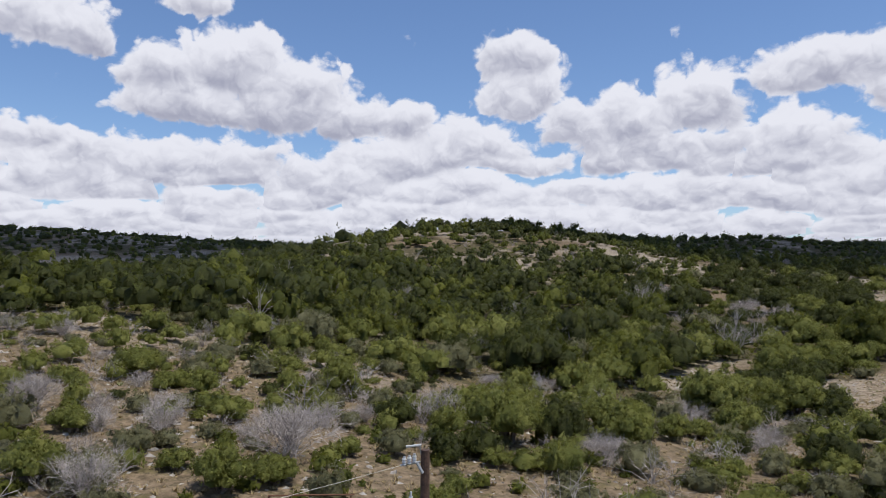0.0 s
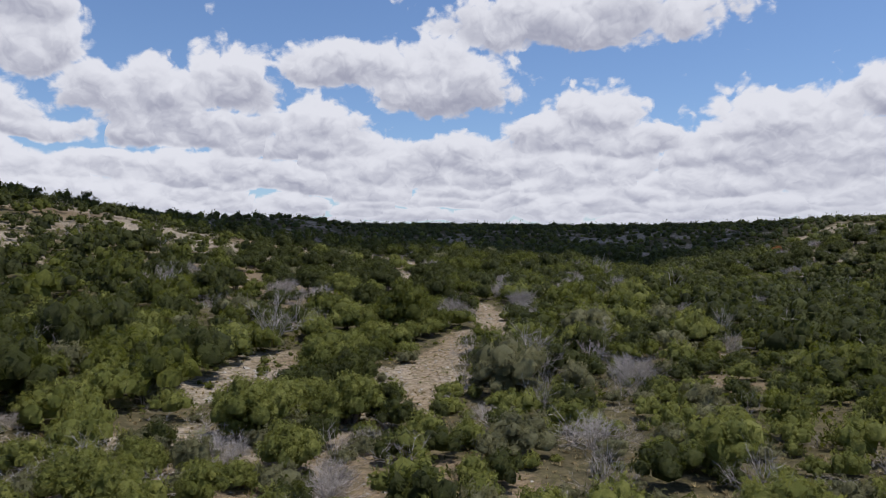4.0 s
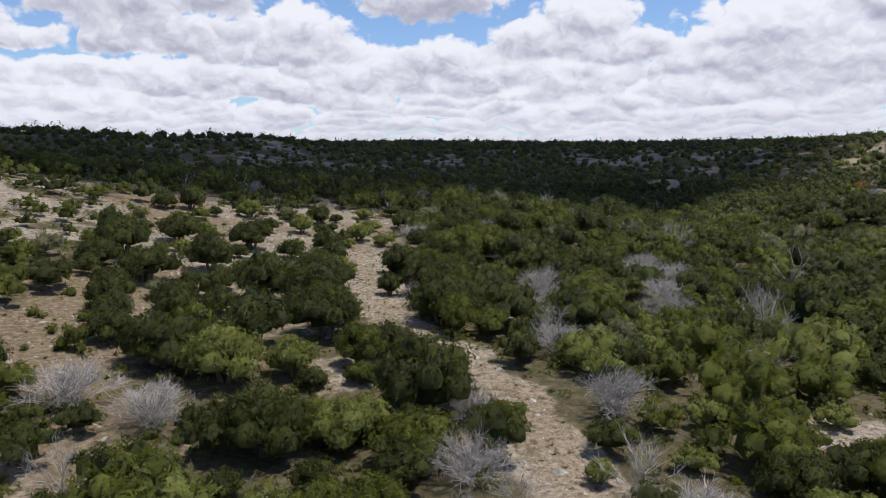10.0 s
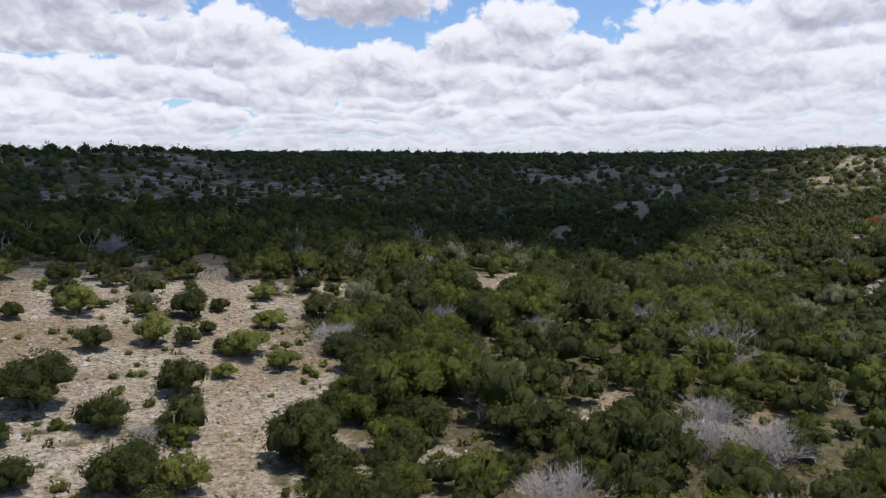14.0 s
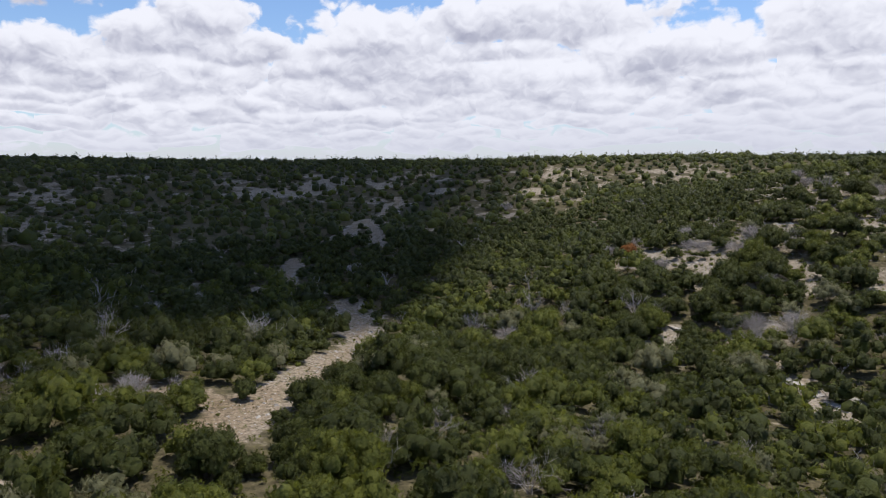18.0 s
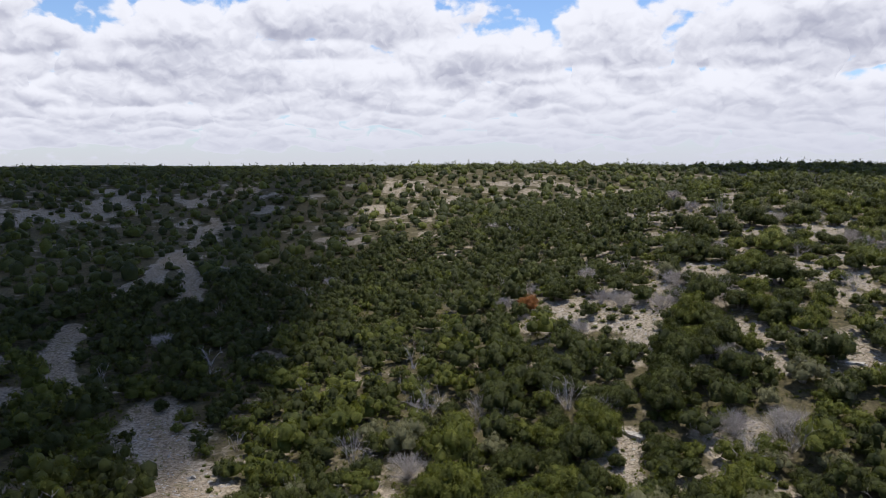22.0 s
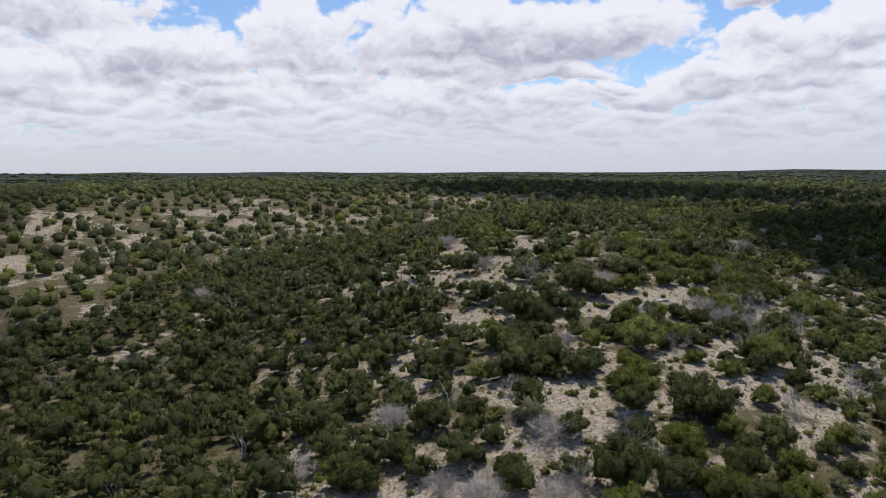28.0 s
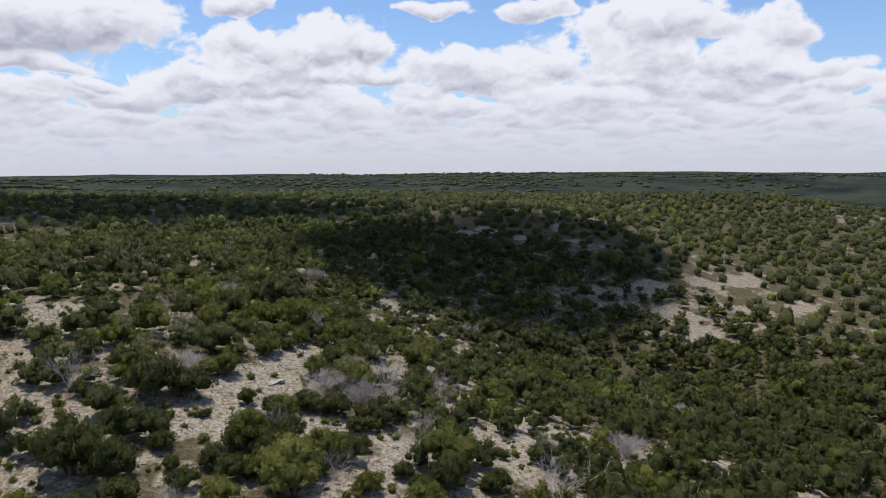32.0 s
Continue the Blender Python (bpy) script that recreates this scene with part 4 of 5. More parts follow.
def keep(x, y, r):
    """Which plants of radius r can stand at x, y."""
    share = np.full(len(x), 1.0)
    for a, b, s, k in THIN:
        share *= 1 - (1 - k) * np.exp(-((x - a) ** 2 + (y - b) ** 2) / (s * s))
    share *= 1 - 0.42 * strata(x, y)
    ok = rng.random(len(x)) < share
    for a, b, s in CLEARINGS:
        ok &= np.hypot(x - a, y - b) > s * np.where((x > 215) & (y > 158), 0.7, 0.95) + r * 0.5
    ok &= np.hypot(x - 331.2, y - 197.8) > 2.4 + r * 0.6
    for a, b, s in DEAD:
        ok &= np.hypot(x - a, y - b) > s * 0.55 + r * 0.5
    for a, b, s in OPEN:
        ok &= np.hypot(x - a, y - b) > s * 0.7 + r * 0.55
    for a, b, s in BRUSH:
        ok &= np.hypot(x - a, y - b) > s * 0.7 + r * 0.5
    ok &= to_line(x, y, TRACK) > 1.5 + r * 0.65
    ok &= to_wash(x, y) > 1.7 + r * 0.75
    ok &= np.hypot(x - 0, y - 17) > 3.0 + r
    return ok, share


def bareness(x, y):
    """How much rock shows: 1 on clearings and tracks, little under the woods."""
    v = np.clip((billow(x, y, 60, 19) - 0.5) * 1.6, 0, 0.22) + 0.1 + np.where((x > 295) & (x < 480) & (y > 62) & (y < 205), 0.3, 0.0) + 0.6 * strata(x, y) + np.where((y < 80) & (x < 40), 0.5, 0.0)
    for a, b, s, k in THIN:
        v = np.maximum(v, min(1.0, (1 - k) * 2.1) * np.exp(-((x - a) ** 2 + (y - b) ** 2) / (s * s)))
    for a, b, s in CLEARINGS:
        v = np.maximum(v, np.clip(1.7 - np.hypot(x - a, y - b) / (s + 1.5), 0, 1))
    v = np.maximum(v, np.clip(1.8 - to_line(x, y, TRACK) / 2.4, 0, 1))
    return np.maximum(v, np.clip(1.8 - to_wash(x, y) / 2.6, 0, 1))


def lay_ground():
    xs, ys = stretched(-200, 700, 3.4, -4300, 4900), stretched(-220, 600, 3.4, -4300, 4700)
    me = sheet("ground", xs, ys, 0.0, GROUND)
    gx, gy = np.meshgrid(xs, ys)
    me.attributes.new("bare", "FLOAT", "POINT").data.foreach_set("value", bareness(gx, gy).ravel().astype(np.float32))
    worn = np.maximum(np.clip(1.7 - to_line(gx, gy, TRACK) / 2.2, 0, 1), np.clip(1.4 - to_wash(gx, gy) / 2.6, 0, 1))
    me.attributes.new("worn", "FLOAT", "POINT").data.foreach_set("value", worn.ravel().astype(np.float32))
    tagged(new("ground", me), "pale limestone rubble, dry soil and leaf litter of the hills", "ground", kind="structure")


lay_ground()


def spots(lo_x, hi_x, lo_y, hi_y, step):
    gx, gy = np.meshgrid(np.arange(lo_x, hi_x, step), np.arange(lo_y, hi_y, step))
    x = gx.ravel() + rng.uniform(-0.75, 0.75, gx.size) * step
    y = gy.ravel() + rng.uniform(-0.75, 0.75, gx.size) * step
    return x, y


NEAR, MIDDLE, FAR = 50.0, 150.0, 540.0

near_crowns = [make_crown(int(rng.integers(11, 16)), 1750, 0.066, rng.uniform(1.0, 1.3), BALL2, 1.0, loose=0.0 if k < 3 else 1.0) for k in range(6)]
a_crowns = [make_crown(int(rng.integers(7, 10)), 300, 0.10, rng.uniform(0.95, 1.35), shaggy=0.9) for _ in range(8)]
b_crowns = [make_crown(int(rng.integers(5, 8)), 56, 0.17, rng.uniform(0.95, 1.35), shaggy=0.8) for _ in range(8)]
c_crowns = [make_crown(1, 14, 0.22, rng.uniform(0.8, 1.3)) for _ in range(6)]
near_twigs = [make_twigs(36, 19, 1.0, 0.014) for _ in range(4)]
a_twigs = [make_twigs(16, 8, 1.0, 0.014) for _ in range(4)]
b_twigs = [make_twigs(7, 2, 0.98, 0.028) for _ in range(3)]

x, y = spots(-130, 560, -90, 400, 4.0)
d = to_line(x, y, VALLEY)
s = d < np.where(x < 215, NEAR, 30.0)
x, y, d = x[s], y[s], d[s]
r = np.clip(rng.lognormal(0.95, 0.34, len(x)) * np.where(x > 215, 1.12, 1.0), 1.0, 4.8)
ok, share = keep(x, y, r)
r = r * np.where(share < 0.8, np.where(x > 290, 0.86, 0.72), 1.0) * np.where(y < 75, 0.66, 1.0)
x, y, r, d = x[ok], y[ok], r[ok], d[ok]
h = r * rng.uniform(0.95, 1.3, len(x))
mixed = billow(x, y, 30, 21)
kind = rng.random(len(x)) + (mixed - 0.5) * 0.9 + np.where(np.hypot(x - 64, y - 108) < 17, 0.55, 0.0) + np.where((y < 80) & (x < 20), 0.6, 0.0) + np.where((y < 85) & (x < 60), 0.3, np.where((y < 128) & (x < 150), 0.2, np.where(y < 140, 0.08, 0.0))) - np.where((x > 300) & (y > 172), 0.3, 0.0)
spur_foot = (x < 145) & (y < 140)
dead = rng.random(len(x)) < np.where(spur_foot, 0.07, np.where((x > 320) & (y < 200), 0.08, 0.04))
oak = (kind > 0.68) & ~dead
pale = (kind > 0.60) & (kind <= 0.68) & ~dead
jun = ~(dead | oak | pale)


def plant(name, crown, mat, trunk, label, category, group, where_x, where_y, rad, high):
    """Separate trees: built once for each crown, then copied."""
    first = []
    for k, (v, f, *nrm) in enumerate(crown):
        root = new(name)
        part = new("crown", raw_mesh("crown", v, f, mat, False, *nrm))
        part.parent = root
        if trunk:
            stem = new("trunk", raw_mesh("trunk", *trunk[k % len(trunk)], BARK))
            stem.parent = root
        tagged(root, label, category, group)
        first.append(root)
    for k, (px, py, pr, ph) in enumerate(zip(where_x, where_y, rad, high)):
        m = pose(px, py, float(ground_z(px, py)) - 0.06, 0, 0, rng.uniform(0, 360)) @ Matrix.Diagonal((pr, pr, ph, 1))
        if k < len(first):
            first[k].matrix_basis = m
        else:
            ob = copy_thing(first[k % len(first)], m)
            ob.scale = (pr, pr, ph)


trunks = [make_trunk(int(rng.integers(3, 6)), 0.6) for _ in range(3)]
close = np.argsort(d)
single = np.zeros(len(x), bool)
single[close[d[close] < 30][:400]] = True
s = single & jun
plant("juniper", near_crowns[:4], JUNIPER_NEAR, trunks, "dark green bushy juniper on pale limestone rubble", "juniper tree", "junipers of the valley", x[s][:200], y[s][:200], r[s][:200], h[s][:200])
used = np.zeros(len(x), bool)
used[np.nonzero(s)[0][:200]] = True
by_gate = ((y < 85) & (x < 60)) | (spur_foot & (rng.random(len(x)) < 0.4))
s = single & (oak | pale) & by_gate
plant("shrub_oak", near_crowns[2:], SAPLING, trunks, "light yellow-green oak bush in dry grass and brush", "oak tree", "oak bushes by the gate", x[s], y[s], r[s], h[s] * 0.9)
used |= s
s = single & (oak | pale) & ~by_gate
plant("shrub_oak", near_crowns[2:], OAK_NEAR, trunks, "bright green leafy scrub oak among junipers", "oak tree", "scrub oaks of the valley", x[s][:140], y[s][:140], r[s][:140], h[s][:140])
used[np.nonzero(s)[0][:140]] = True

ox, oy, orad = np.array(OPEN, float).T
orad = orad * 1.05
oh = orad * rng.uniform(0.95, 1.3, len(ox))
s = rng.random(len(ox)) < np.where(oy < 75, 0.2, 0.85)
plant("juniper", near_crowns[:4], JUNIPER_NEAR, trunks, "dark green rounded juniper bush standing alone on bare ground", "juniper tree", "junipers on open ground", ox[s], oy[s], orad[s], oh[s])
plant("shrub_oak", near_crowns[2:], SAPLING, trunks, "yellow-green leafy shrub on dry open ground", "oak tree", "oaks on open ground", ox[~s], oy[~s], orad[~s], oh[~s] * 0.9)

dx, dy, dr = np.array(DEAD, float).T
dr = dr * 1.1
plant("dead_shrub", near_twigs, DEADWOOD, (), "leafless grey dead shrub with many bare twigs", "dead shrub", "dead shrubs", dx, dy, dr, np.clip(dr * rng.uniform(0.8, 1.05, len(dx)), 1.0, 3.2))
dx, dy, dr = np.array(BRUSH, float).T
brush_twigs = [make_twigs(46, 9, 1.2, 0.013) for _ in range(4)]
plant("dead_shrub", brush_twigs, DEADWOOD, (), "low spreading grey dead brush in dry grass", "dead shrub", "dead brush by the gate", dx, dy, dr * 1.1, dr * rng.uniform(0.6, 0.85, len(dx)))
RUSTY = plant("rusty_shrub", near_crowns[:1], RUST, trunks, "rust-orange dried juniper among green ones", "shrub", "", np.array([331.2]), np.array([197.8]), np.array([3.0]), np.array([3.2]))

rest = ~used
for name, sel, mat, label in (
    ("juniper_thicket", jun, JUNIPER_NEAR, "thicket of dark green junipers on the valley slopes"),
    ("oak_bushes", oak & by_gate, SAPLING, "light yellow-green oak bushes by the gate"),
    ("oak_thicket", oak & ~by_gate, OAK_NEAR, "thicket of bright green scrub oaks in the valley"),
    ("pale_shrubs", pale, PALE, "grey-green low shrubs between the junipers"),
):
    s = sel & rest
    merge(name, a_crowns, x[s], y[s], r[s], h[s], mat, label, "shrubs")
s = dead & rest
merge("dead_shrubs", a_twigs, x[s], y[s], r[s] * 1.15, h[s] * 1.1, DEADWOOD, "scattered leafless grey shrubs", "dead shrubs")

# low scrub, dry brush and saplings by the pole and the gate
x, y = spots(-75, 120, 6, 104, 2.2)
s = ((x < 60) & (y < 92) | (rng.random(len(x)) < 0.45)) & (to_line(x, y, TRACK) > 1.9) & (np.hypot(x + 6, y - 32.7) > 2.6) & (np.hypot(x, y - 17) > 2.0)
for a, b, c in CLEARINGS:
    s &= np.hypot(x - a, y - b) > c * 0.9
for a, b, c in BRUSH:
    s &= np.hypot(x - a, y - b) > c * 0.75
s &= rng.random(len(x)) < 0.12 + 0.8 * billow(x, y, 12, 33)
x, y = x[s], y[s]
r = np.clip(rng.lognormal(0.0, 0.4, len(x)), 0.4, 2.0)
kind = rng.random(len(x)) + (billow(x, y, 9, 37) - 0.5) * 0.8
scrub = [make_crown(3, 150, 0.19, rng.uniform(0.8, 1.2), shaggy=0.8) for _ in range(6)]
low_twigs = [make_twigs(11, 4, 1.15, 0.022) for _ in range(4)]
for name, sel, mat, label in (
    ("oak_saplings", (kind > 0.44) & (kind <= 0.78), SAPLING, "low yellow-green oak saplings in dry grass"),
    ("pale_scrub", (kind > 0.06) & (kind <= 0.44), PALE, "low grey-green scrub in dry grass"),
    ("juniper_saplings", kind <= 0.06, JUNIPER_NEAR, "young dark green junipers in dry grass"),
):
    merge(name, scrub, x[sel], y[sel], r[sel], r[sel] * rng.uniform(0.8, 1.3, sel.sum()), mat, label, "shrubs")
s = kind > 0.78
merge("dry_brush", low_twigs, x[s], y[s], r[s] * 1.7, r[s] * rng.uniform(0.9, 1.5, s.sum()), DEADWOOD, "low grey leafless brush in dry grass", "dead shrubs")

# middle distance
x, y = spots(-330, 700, -280, 560, 4.1)
d = to_line(x, y, VALLEY)
s = (d >= np.where(x < 215, NEAR, 30.0)) & (d < MIDDLE)
x, y = x[s], y[s]
r = np.clip(rng.lognormal(1.08, 0.32, len(x)), 1.2, 4.6)
ok, share = keep(x, y, r)
r = r * np.where(share < 0.8, np.where(x > 290, 0.86, 0.72), 1.0)
x, y, r = x[ok], y[ok], r[ok]
h = r * rng.uniform(0.9, 1.25, len(x))
kind = rng.random(len(x)) + (billow(x, y, 45, 21) - 0.5) * 0.7 - np.where((x > 300) & (y > 172), 0.25, 0.0)
dead = rng.random(len(x)) < 0.05
for name, sel, mat, shapes, label in (
    ("juniper_wood", (kind <= 0.76) & ~dead, JUNIPER, b_crowns, "dark green juniper woodland on the hillsides"),
    ("oak_wood", (kind > 0.76) & ~dead, OAK, b_crowns, "lighter green oak scrub on the hillsides"),
    ("bare_shrubs", dead, DEADWOOD, b_twigs, "grey leafless shrubs on the hillsides"),
):
    merge(name, shapes, x[sel], y[sel], r[sel], h[sel], mat, label, "woodland")

# far slopes and the plateau
x, y = spots(-700, 1000, -560, 900, 6.9)
d = to_line(x, y, VALLEY)
s = (d >= MIDDLE) & (d < FAR)
x, y = x[s], y[s]
r = np.clip(rng.lognormal(1.06, 0.27, len(x)), 1.6, 4.6)
ok, share = keep(x, y, r * 0.6)
r = r * np.where(share < 0.8, np.where(x > 290, 0.86, 0.72), 1.0)
x, y, r = x[ok], y[ok], r[ok]
kind = rng.random(len(x))
for name, sel, mat in (("far_juniper_wood", kind <= 0.75, JUNIPER), ("far_oak_wood", kind > 0.75, OAK)):
    merge(name, c_crowns, x[sel], y[sel], r[sel], r[sel] * rng.uniform(0.8, 1.2, sel.sum()), mat, "dense dark woodland on the far slopes and plateau", "woodland")
x, y = spots(-700, 1500, -1000, 1200, 14.0)
d = to_line(x, y, VALLEY)
s = (d >= FAR) & (billow(x, y, 90, 43) > rng.uniform(0.15, 0.65, len(x)))
x, y = x[s], y[s]
r = rng.uniform(3.5, 8.0, len(x))
merge("distant_wood", [make_crown(1, 2, 0.15, 1.0) for _ in range(4)], x, y, r, r * 0.5, JUNIPER, "distant juniper woods over the plateau", "woodland")
# the plain to the horizon
x, y = spots(-1800, 3200, -3600, 3200, 36.0)
s = (np.hypot(x - 200, y - 150) > 850) & (billow(x, y, 260, 41) > rng.uniform(0.3, 0.75, len(x)))
x, y = x[s], y[s]
r = rng.uniform(7.0, 19.0, len(x))
merge("horizon_wood", [make_crown(1, 4, 0.12, 1.0) for _ in range(4)], x, y, r, r * rng.uniform(0.25, 0.5, len(x)), JUNIPER, "belts of dark woodland over the far plain", "woodland")


# ---------------------------------------------------------------- stones, ledges and grass


def make_stone(flat):
    """A broken angular stone."""
    v = np.array([(1, 0, 0), (0, 1, 0), (-1, 0, 0), (0, -1, 0), (0.2, 0.1, 1), (0, 0, -1)], float)
    v = (v + rng.uniform(-0.35, 0.35, v.shape)) * np.array([1, rng.uniform(0.6, 1), flat])
    f = [(a, (a + 1) % 4, 4) for a in range(4)] + [((a + 1) % 4, a, 5) for a in range(4)]
    return v, np.array(f)


def make_tuft(blades):
    vs = []
    for k in range(blades):
        a, lean = rng.uniform(0, 2 * math.pi), rng.uniform(0.2, 0.8)
        d = np.array([math.cos(a), math.sin(a), 0])
        w = np.array([-d[1], d[0], 0]) * 0.09
        foot = d * rng.uniform(0, 0.25)
        vs += [foot - w, foot + w, foot + d * lean + np.array([0, 0, rng.uniform(0.6, 1.0)])]
    return np.array(vs), np.arange(3 * blades).reshape(-1, 3)


ROCK = make_wood("limestone", (0.20, 0.18, 0.165), (0.48, 0.45, 0.41), 1.8)

x, y = spots(-60, 470, -20, 300, 0.8)
d = to_line(x, y, VALLEY)
s = (d < 62) & (bareness(x, y) > rng.uniform(0.3, 1.1, len(x)))
x, y = x[s], y[s]
k = rng.random(len(x))
s = k < 0.68
size = np.exp(rng.normal(-1.7, 0.45, s.sum())) * np.where(x[s] > 230, 1.35, 1.0)
merge("loose_stones", [make_stone(0.5) for _ in range(5)], x[s], y[s], size, size, ROCK, "loose pale limestone stones on the bare ground", "stones")
s = (k >= 0.68) & (k < 0.84)
size = rng.uniform(0.22, 0.5, s.sum())
merge("dry_grass_tufts", [make_tuft(14) for _ in range(4)], x[s], y[s], size, size * 0.9, DRYGRASS, "tufts of dry tan grass on stony ground", "grass")
s = (k >= 0.84) & (k < 0.91)
size = rng.uniform(0.25, 0.6, s.sum())
merge("green_grass_tufts", [make_tuft(16) for _ in range(4)], x[s], y[s], size, size * 0.8, GREENGRASS, "yellow-green grass tufts on stony ground", "grass")
s = (k >= np.where(x > 290, 0.91, 0.945)) & (to_line(x, y, TRACK) > 3.2) & (to_wash(x, y) > 3.2)
size = rng.uniform(0.35, 0.95, s.sum())
merge("low_scrub", [make_crown(2, 44, 0.3, 1.0) for _ in range(4)], x[s], y[s], size, size * rng.uniform(0.8, 1.2, s.sum()), OAK, "low green scrub bushes on open ground", "shrubs")


x, y = spots(-70, 480, -60, 330, 2.6)
d = to_line(x, y, VALLEY)
s = (d < 115) & ((y > 85) | (x > 60)) & (bareness(x, y) < rng.uniform(0.25, 0.8, len(x)))
x, y = x[s], y[s]
size = rng.uniform(0.5, 1.1, len(x))
merge("undergrowth", [make_crown(1, 11, 0.45, 0.9, (BALL1[0][:4] * 0.01, np.array([[0, 1, 2]]))) for _ in range(5)], x, y, size, size * rng.uniform(0.6, 1.0, len(x)), OAK, "low green undergrowth between the trees", "undergrowth")


x, y = spots(-60, 115, 8, 100, 0.75)
s = ((x < 50) & (y < 85) | (rng.random(len(x)) < 0.5)) & (rng.random(len(x)) < 0.25 + 0.8 * billow(x, y, 7, 51))
x, y = x[s], y[s]
size = rng.uniform(0.2, 0.5, len(x))
merge("meadow_grass", [make_tuft(12) for _ in range(5)], x, y, size, size * rng.uniform(0.6, 1.0, len(x)), DRYGRASS, "thin tan dry grass between the shrubs", "grass")


def ledge(px, py, length, width, thick, turn):
    """A weathered limestone slab, broken along its edge."""
    bm = bmesh.new()
    bmesh.ops.create_cube(bm, size=1.0)
    bmesh.ops.subdivide_edges(bm, edges=bm.edges[:], cuts=6, use_grid_fill=True)
    o = Vector((px, py, turn))
    for v in bm.verts:
        p = Vector((v.co.x * length, v.co.y * width, v.co.z * thick))
        k = noise.noise_vector(p * 0.55 + o) * 1.1 + noise.noise_vector(p * 1.7 + o) * 0.5
        v.co = p + Vector((k.x * 0.75, k.y * 0.7, k.z * 0.22))
    me = bpy.data.meshes.new("limestone_ledge")
    bm.to_mesh(me)
    bm.free()
    me.materials.append(ROCK)
    ob = new("limestone_ledge", me)
    ob.matrix_world = pose(px, py, float(ground_z(px, py)) - thick * 0.12, rng.uniform(-4, 4), rng.uniform(-4, 4), turn)
    tagged(ob, "weathered grey limestone ledge breaking out of the slope", "rock ledge", "limestone ledges")


for px, py, length, width, turn in (
    (249, 150, 6, 3.2, 35), (254, 154, 5, 2.6, 50), (258, 157, 5.5, 3, 42), (263, 162, 4.5, 2.4, 55), (267, 166, 4, 2.2, 40), (273, 172, 4, 2.2, 48), (280, 179, 5, 2.8, 52), (284, 183, 3.5, 2, 60),
    (252, 147, 4, 2, 30), (260, 162, 3, 1.8, 50), (345, 143, 3.2, 1.5, 100), (352, 138, 2.8, 1.4, 110), (338, 150, 3, 1.5, 95), (384, 116, 3.2, 1.6, 80), (379, 127, 2.8, 1.5, 100), (392, 120, 3, 1.4, 95), (408, 118, 3, 1.6, 85), (300, 138, 3, 1.6, 70),
):
    ledge(px, py, length * 0.8, width * 0.8, 0.55, turn)

# ---------------------------------------------------------------- the pole, its wire and the gate


def part(name, bm, mat, parent, label=""):
    me = bpy.data.meshes.new(name)
    bm.to_mesh(me)
    bm.free()
    me.materials.append(mat)
    ob = new(name, me)
    ob.parent = parent
    if label:
        tagged(ob, label)
    return ob


def rod(a, b, r0, r1=None, sides=10, bm=None):
    """A round bar from a to b."""
    bm = bm or bmesh.new()
    a, b = Vector(a), Vector(b)
    turn = (b - a).to_track_quat("Z", "Y").to_matrix().to_4x4()
    bmesh.ops.create_cone(bm, cap_ends=True, segments=sides, radius1=r0, radius2=r0 if r1 is None else r1, depth=(b - a).length, matrix=Matrix.Translation((a + b) / 2) @ turn)
    return bm


def plain(name, colour, rough, metal=0.0, wear=4.0):
    m, n, shader, where = material(name)
    grain = n.noise(where, wear, 5.0, 0.65)
    n.put(shader.inputs["Base Color"], n.mix(n.span(grain, 0.3, 0.7), tuple(v * 0.75 for v in colour), colour))
    shader.inputs["Roughness"].default_value = rough
    shader.inputs["Metallic"].default_value = metal
    return m


CREOSOTE = make_wood("creosoted_wood", (0.055, 0.032, 0.022), (0.13, 0.075, 0.05), 9.0)
PORCELAIN = plain("grey_porcelain", (0.62, 0.63, 0.63), 0.3)
GALVANISED = plain("galvanised_steel", (0.55, 0.56, 0.57), 0.45, 0.7)
TANK = plain("tank_paint", (0.50, 0.52, 0.53), 0.4)
RUSTED = plain("rusted_pipe", (0.17, 0.075, 0.04), 0.8)
WIRE = plain("aluminium_wire", (0.62, 0.60, 0.52), 0.5, 0.3)

PX, PY = -0.44, 17.0
PZ = float(ground_z(PX, PY))
TOP = 6.86
pole = new("utility_pole")
pole.location = (PX, PY, PZ)
tagged(pole, "dark creosoted wooden utility pole with grey hardware and a transformer", "utility pole")
high = TOP - PZ
part("post", rod((0, 0, -0.5), (0.03, 0, high), 0.135, 0.105, 16), CREOSOTE, pole, "dark brown creosoted wood")
arm = part("bracket", rod((-0.08, -0.02, high - 0.28), (-0.55, -0.06, high - 0.36), 0.028), GALVANISED, pole, "galvanised steel bracket")
for dx, dz in ((-0.22, -0.20), (-0.34, -0.24), (-0.46, -0.27)):
    bm = rod((dx, -0.05, high + dz - 0.10), (dx, -0.05, high + dz + 0.12), 0.03, 0.03, 10)
    for j in range(3):
        rod((dx, -0.05, high + dz - 0.07 + 0.06 * j), (dx, -0.05, high + dz - 0.045 + 0.06 * j), 0.06, 0.045, 12, bm)
    part("insulator", bm, PORCELAIN, pole, "grey ribbed porcelain insulator")
part("fuse_tube", rod((-0.06, -0.05, high + 0.12), (-0.42, -0.08, high + 0.09), 0.03), PORCELAIN, pole, "pale grey fuse tube")
part("fuse_bracket", rod((-0.10, -0.04, high + 0.10), (-0.04, -0.02, high - 0.18), 0.018), GALVANISED, pole)
part("clamp", rod((-0.16, -0.05, high - 0.30), (-0.02, -0.12, high - 0.52), 0.035), GALVANISED, pole)
tank = rod((-0.32, -0.10, high - 1.95), (-0.32, -0.10, high - 1.22), 0.19, 0.19, 20)
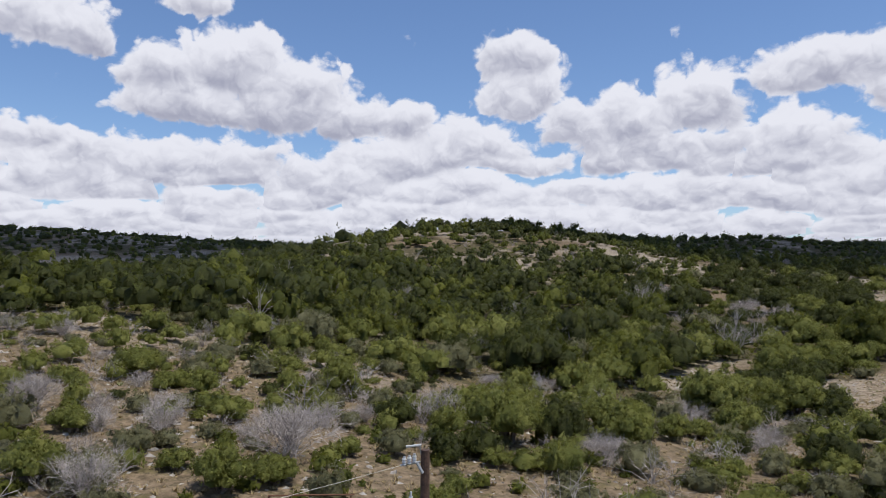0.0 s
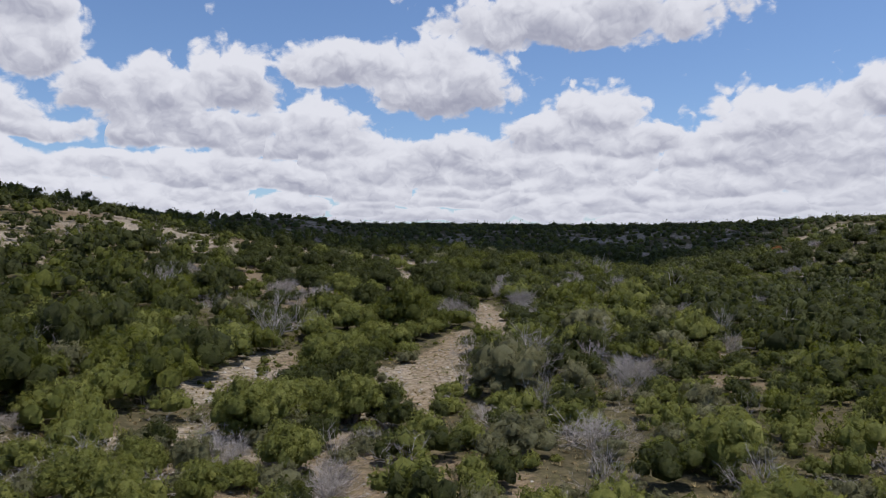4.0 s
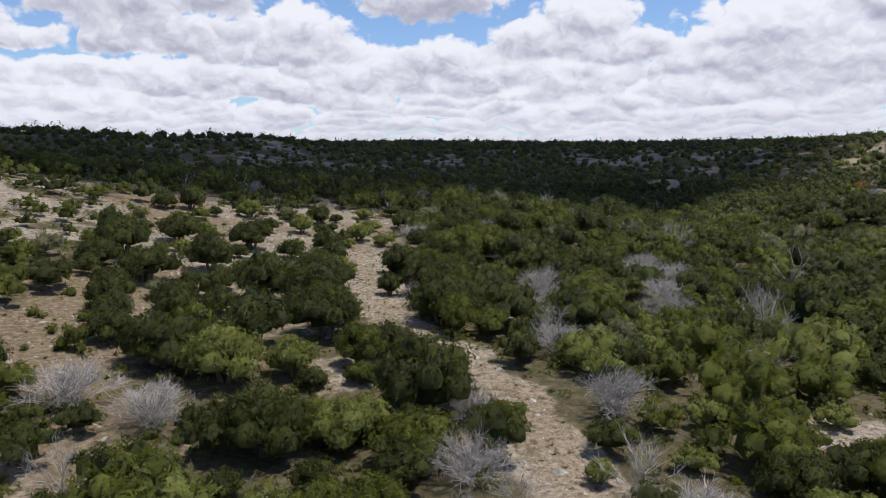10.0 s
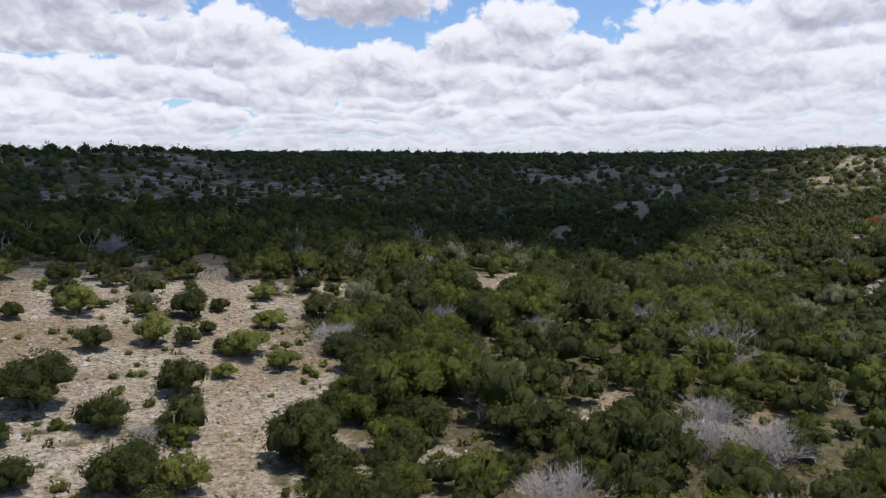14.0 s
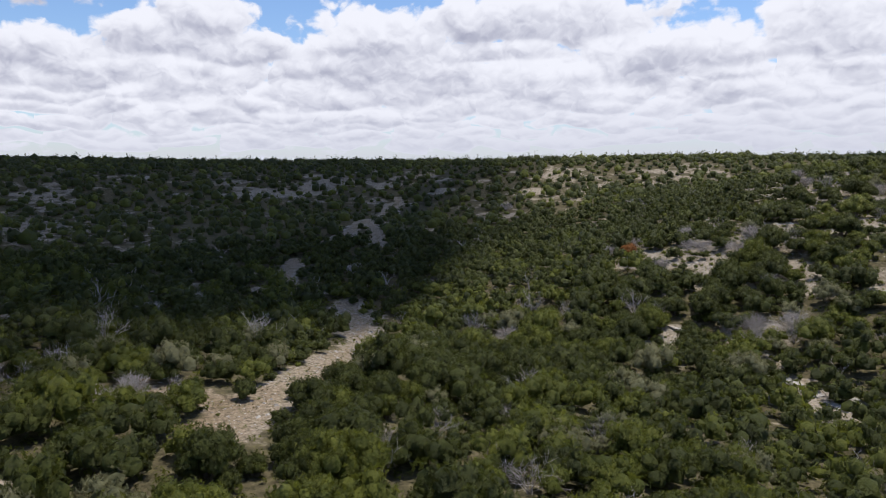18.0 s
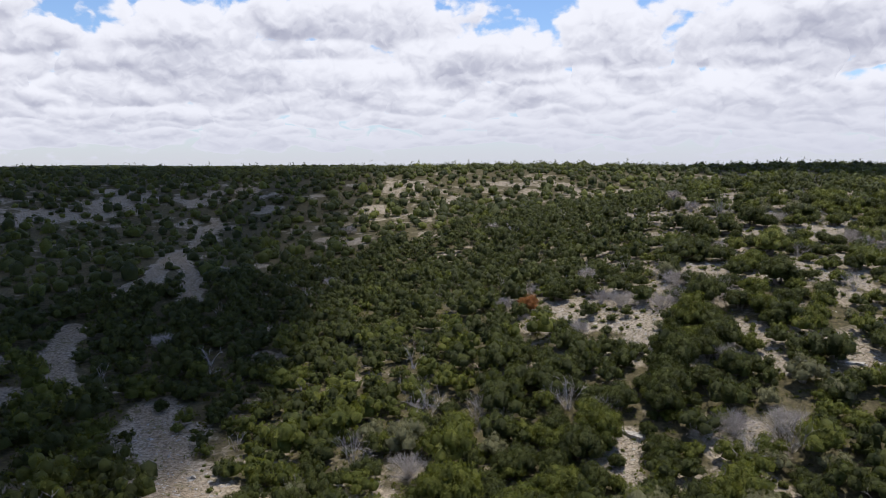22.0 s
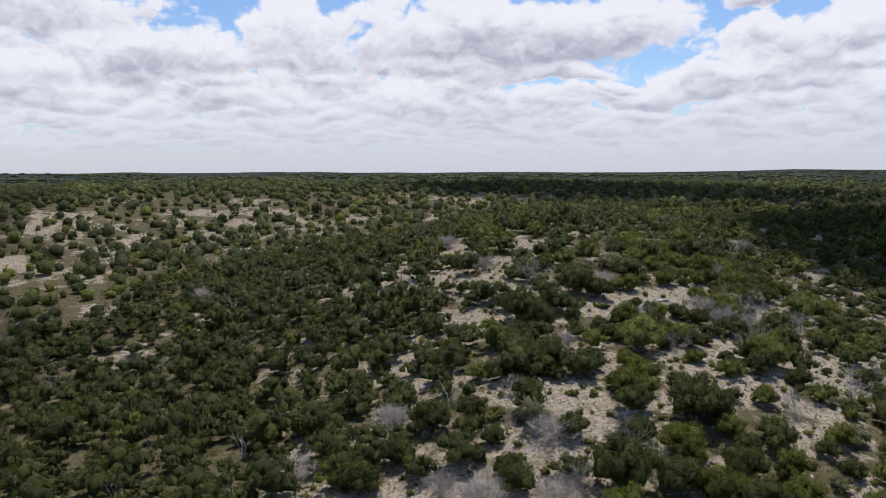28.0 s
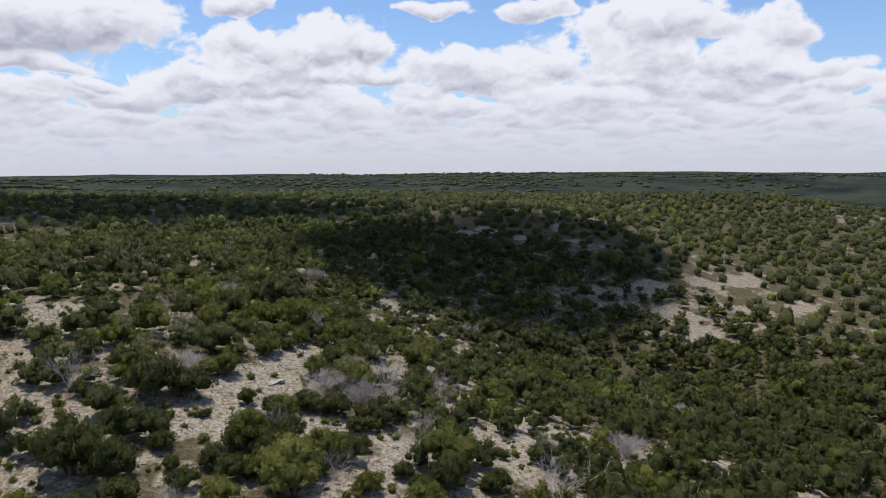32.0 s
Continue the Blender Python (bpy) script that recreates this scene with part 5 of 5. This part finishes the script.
rod((-0.32, -0.10, high - 1.22), (-0.32, -0.10, high - 1.17), 0.20, 0.12, 20, tank)
can = part("transformer", tank, TANK, pole, "grey painted transformer can")
bushing = rod((-0.30, -0.10, high - 1.17), (-0.30, -0.10, high - 0.95), 0.035, 0.025, 10)
rod((-0.30, -0.10, high - 1.10), (-0.30, -0.10, high - 1.07), 0.055, 0.055, 12, bushing)
part("bushing", bushing, PORCELAIN, can, "white porcelain bushing")
for dz in (-0.45, -1.35, -1.8):
    part("bolt", rod((-0.14, 0, high + dz), (0.16, 0, high + dz), 0.014, 0.014, 6), GALVANISED, pole)

EX, EY = -34.0, 5.0
EZ = float(ground_z(EX, EY))
end_pole = new("utility_pole")
end_pole.location = (EX, EY, EZ)
tagged(end_pole, "dark wooden service pole holding the far end of the wire", "utility pole")
part("post", rod((0, 0, -0.5), (0, 0, 4.4), 0.12, 0.10, 14), CREOSOTE, end_pole)
part("eye_bolt", rod((0, 0, 4.2), (0.2, 0, 4.2), 0.015, 0.015, 6), GALVANISED, end_pole)


def hang_wire(a, b, sag, r):
    a, b = Vector(a), Vector(b)
    cu = bpy.data.curves.new("service_wire", "CURVE")
    cu.dimensions, cu.bevel_depth, cu.bevel_resolution = "3D", r, 1
    sp = cu.splines.new("POLY")
    sp.points.add(24)
    for k in range(25):
        s = k / 24
        p = a.lerp(b, s) - Vector((0, 0, sag * 4.0 * s * (1 - s)))
        sp.points[k].co = (*p, 1)
    cu.materials.append(WIRE)
    tagged(new("service_wire", cu), "pale twisted service wire slung from the utility pole", "wire")


hang_wire((PX - 0.55, PY - 0.06, TOP - 0.36), (EX + 0.2, EY, EZ + 4.2), 1.1, 0.0062)

gate = new("pipe_gate")
gx, gy, half = -5.95, 32.7, 1.92
gate.location = (gx, gy, float(ground_z(gx, gy)))
tagged(gate, "rusty brown pipe gate standing on dry ground", "gate")
gh = 0.95 - gate.location.z
for sx in (-half, half - 0.12):
    part("post", rod((sx, 0, -0.3), (sx, 0, gh), 0.04), RUSTED, gate)
part("top_rail", rod((-half - 0.04, 0, gh), (half + 0.04, 0, gh + 0.06), 0.04), RUSTED, gate, "rusty brown steel pipe")
for k in range(3):
    part("rail", rod((-half, 0, gh * (0.2 + 0.24 * k)), (half - 0.12, 0, gh * (0.2 + 0.24 * k)), 0.02), RUSTED, gate)
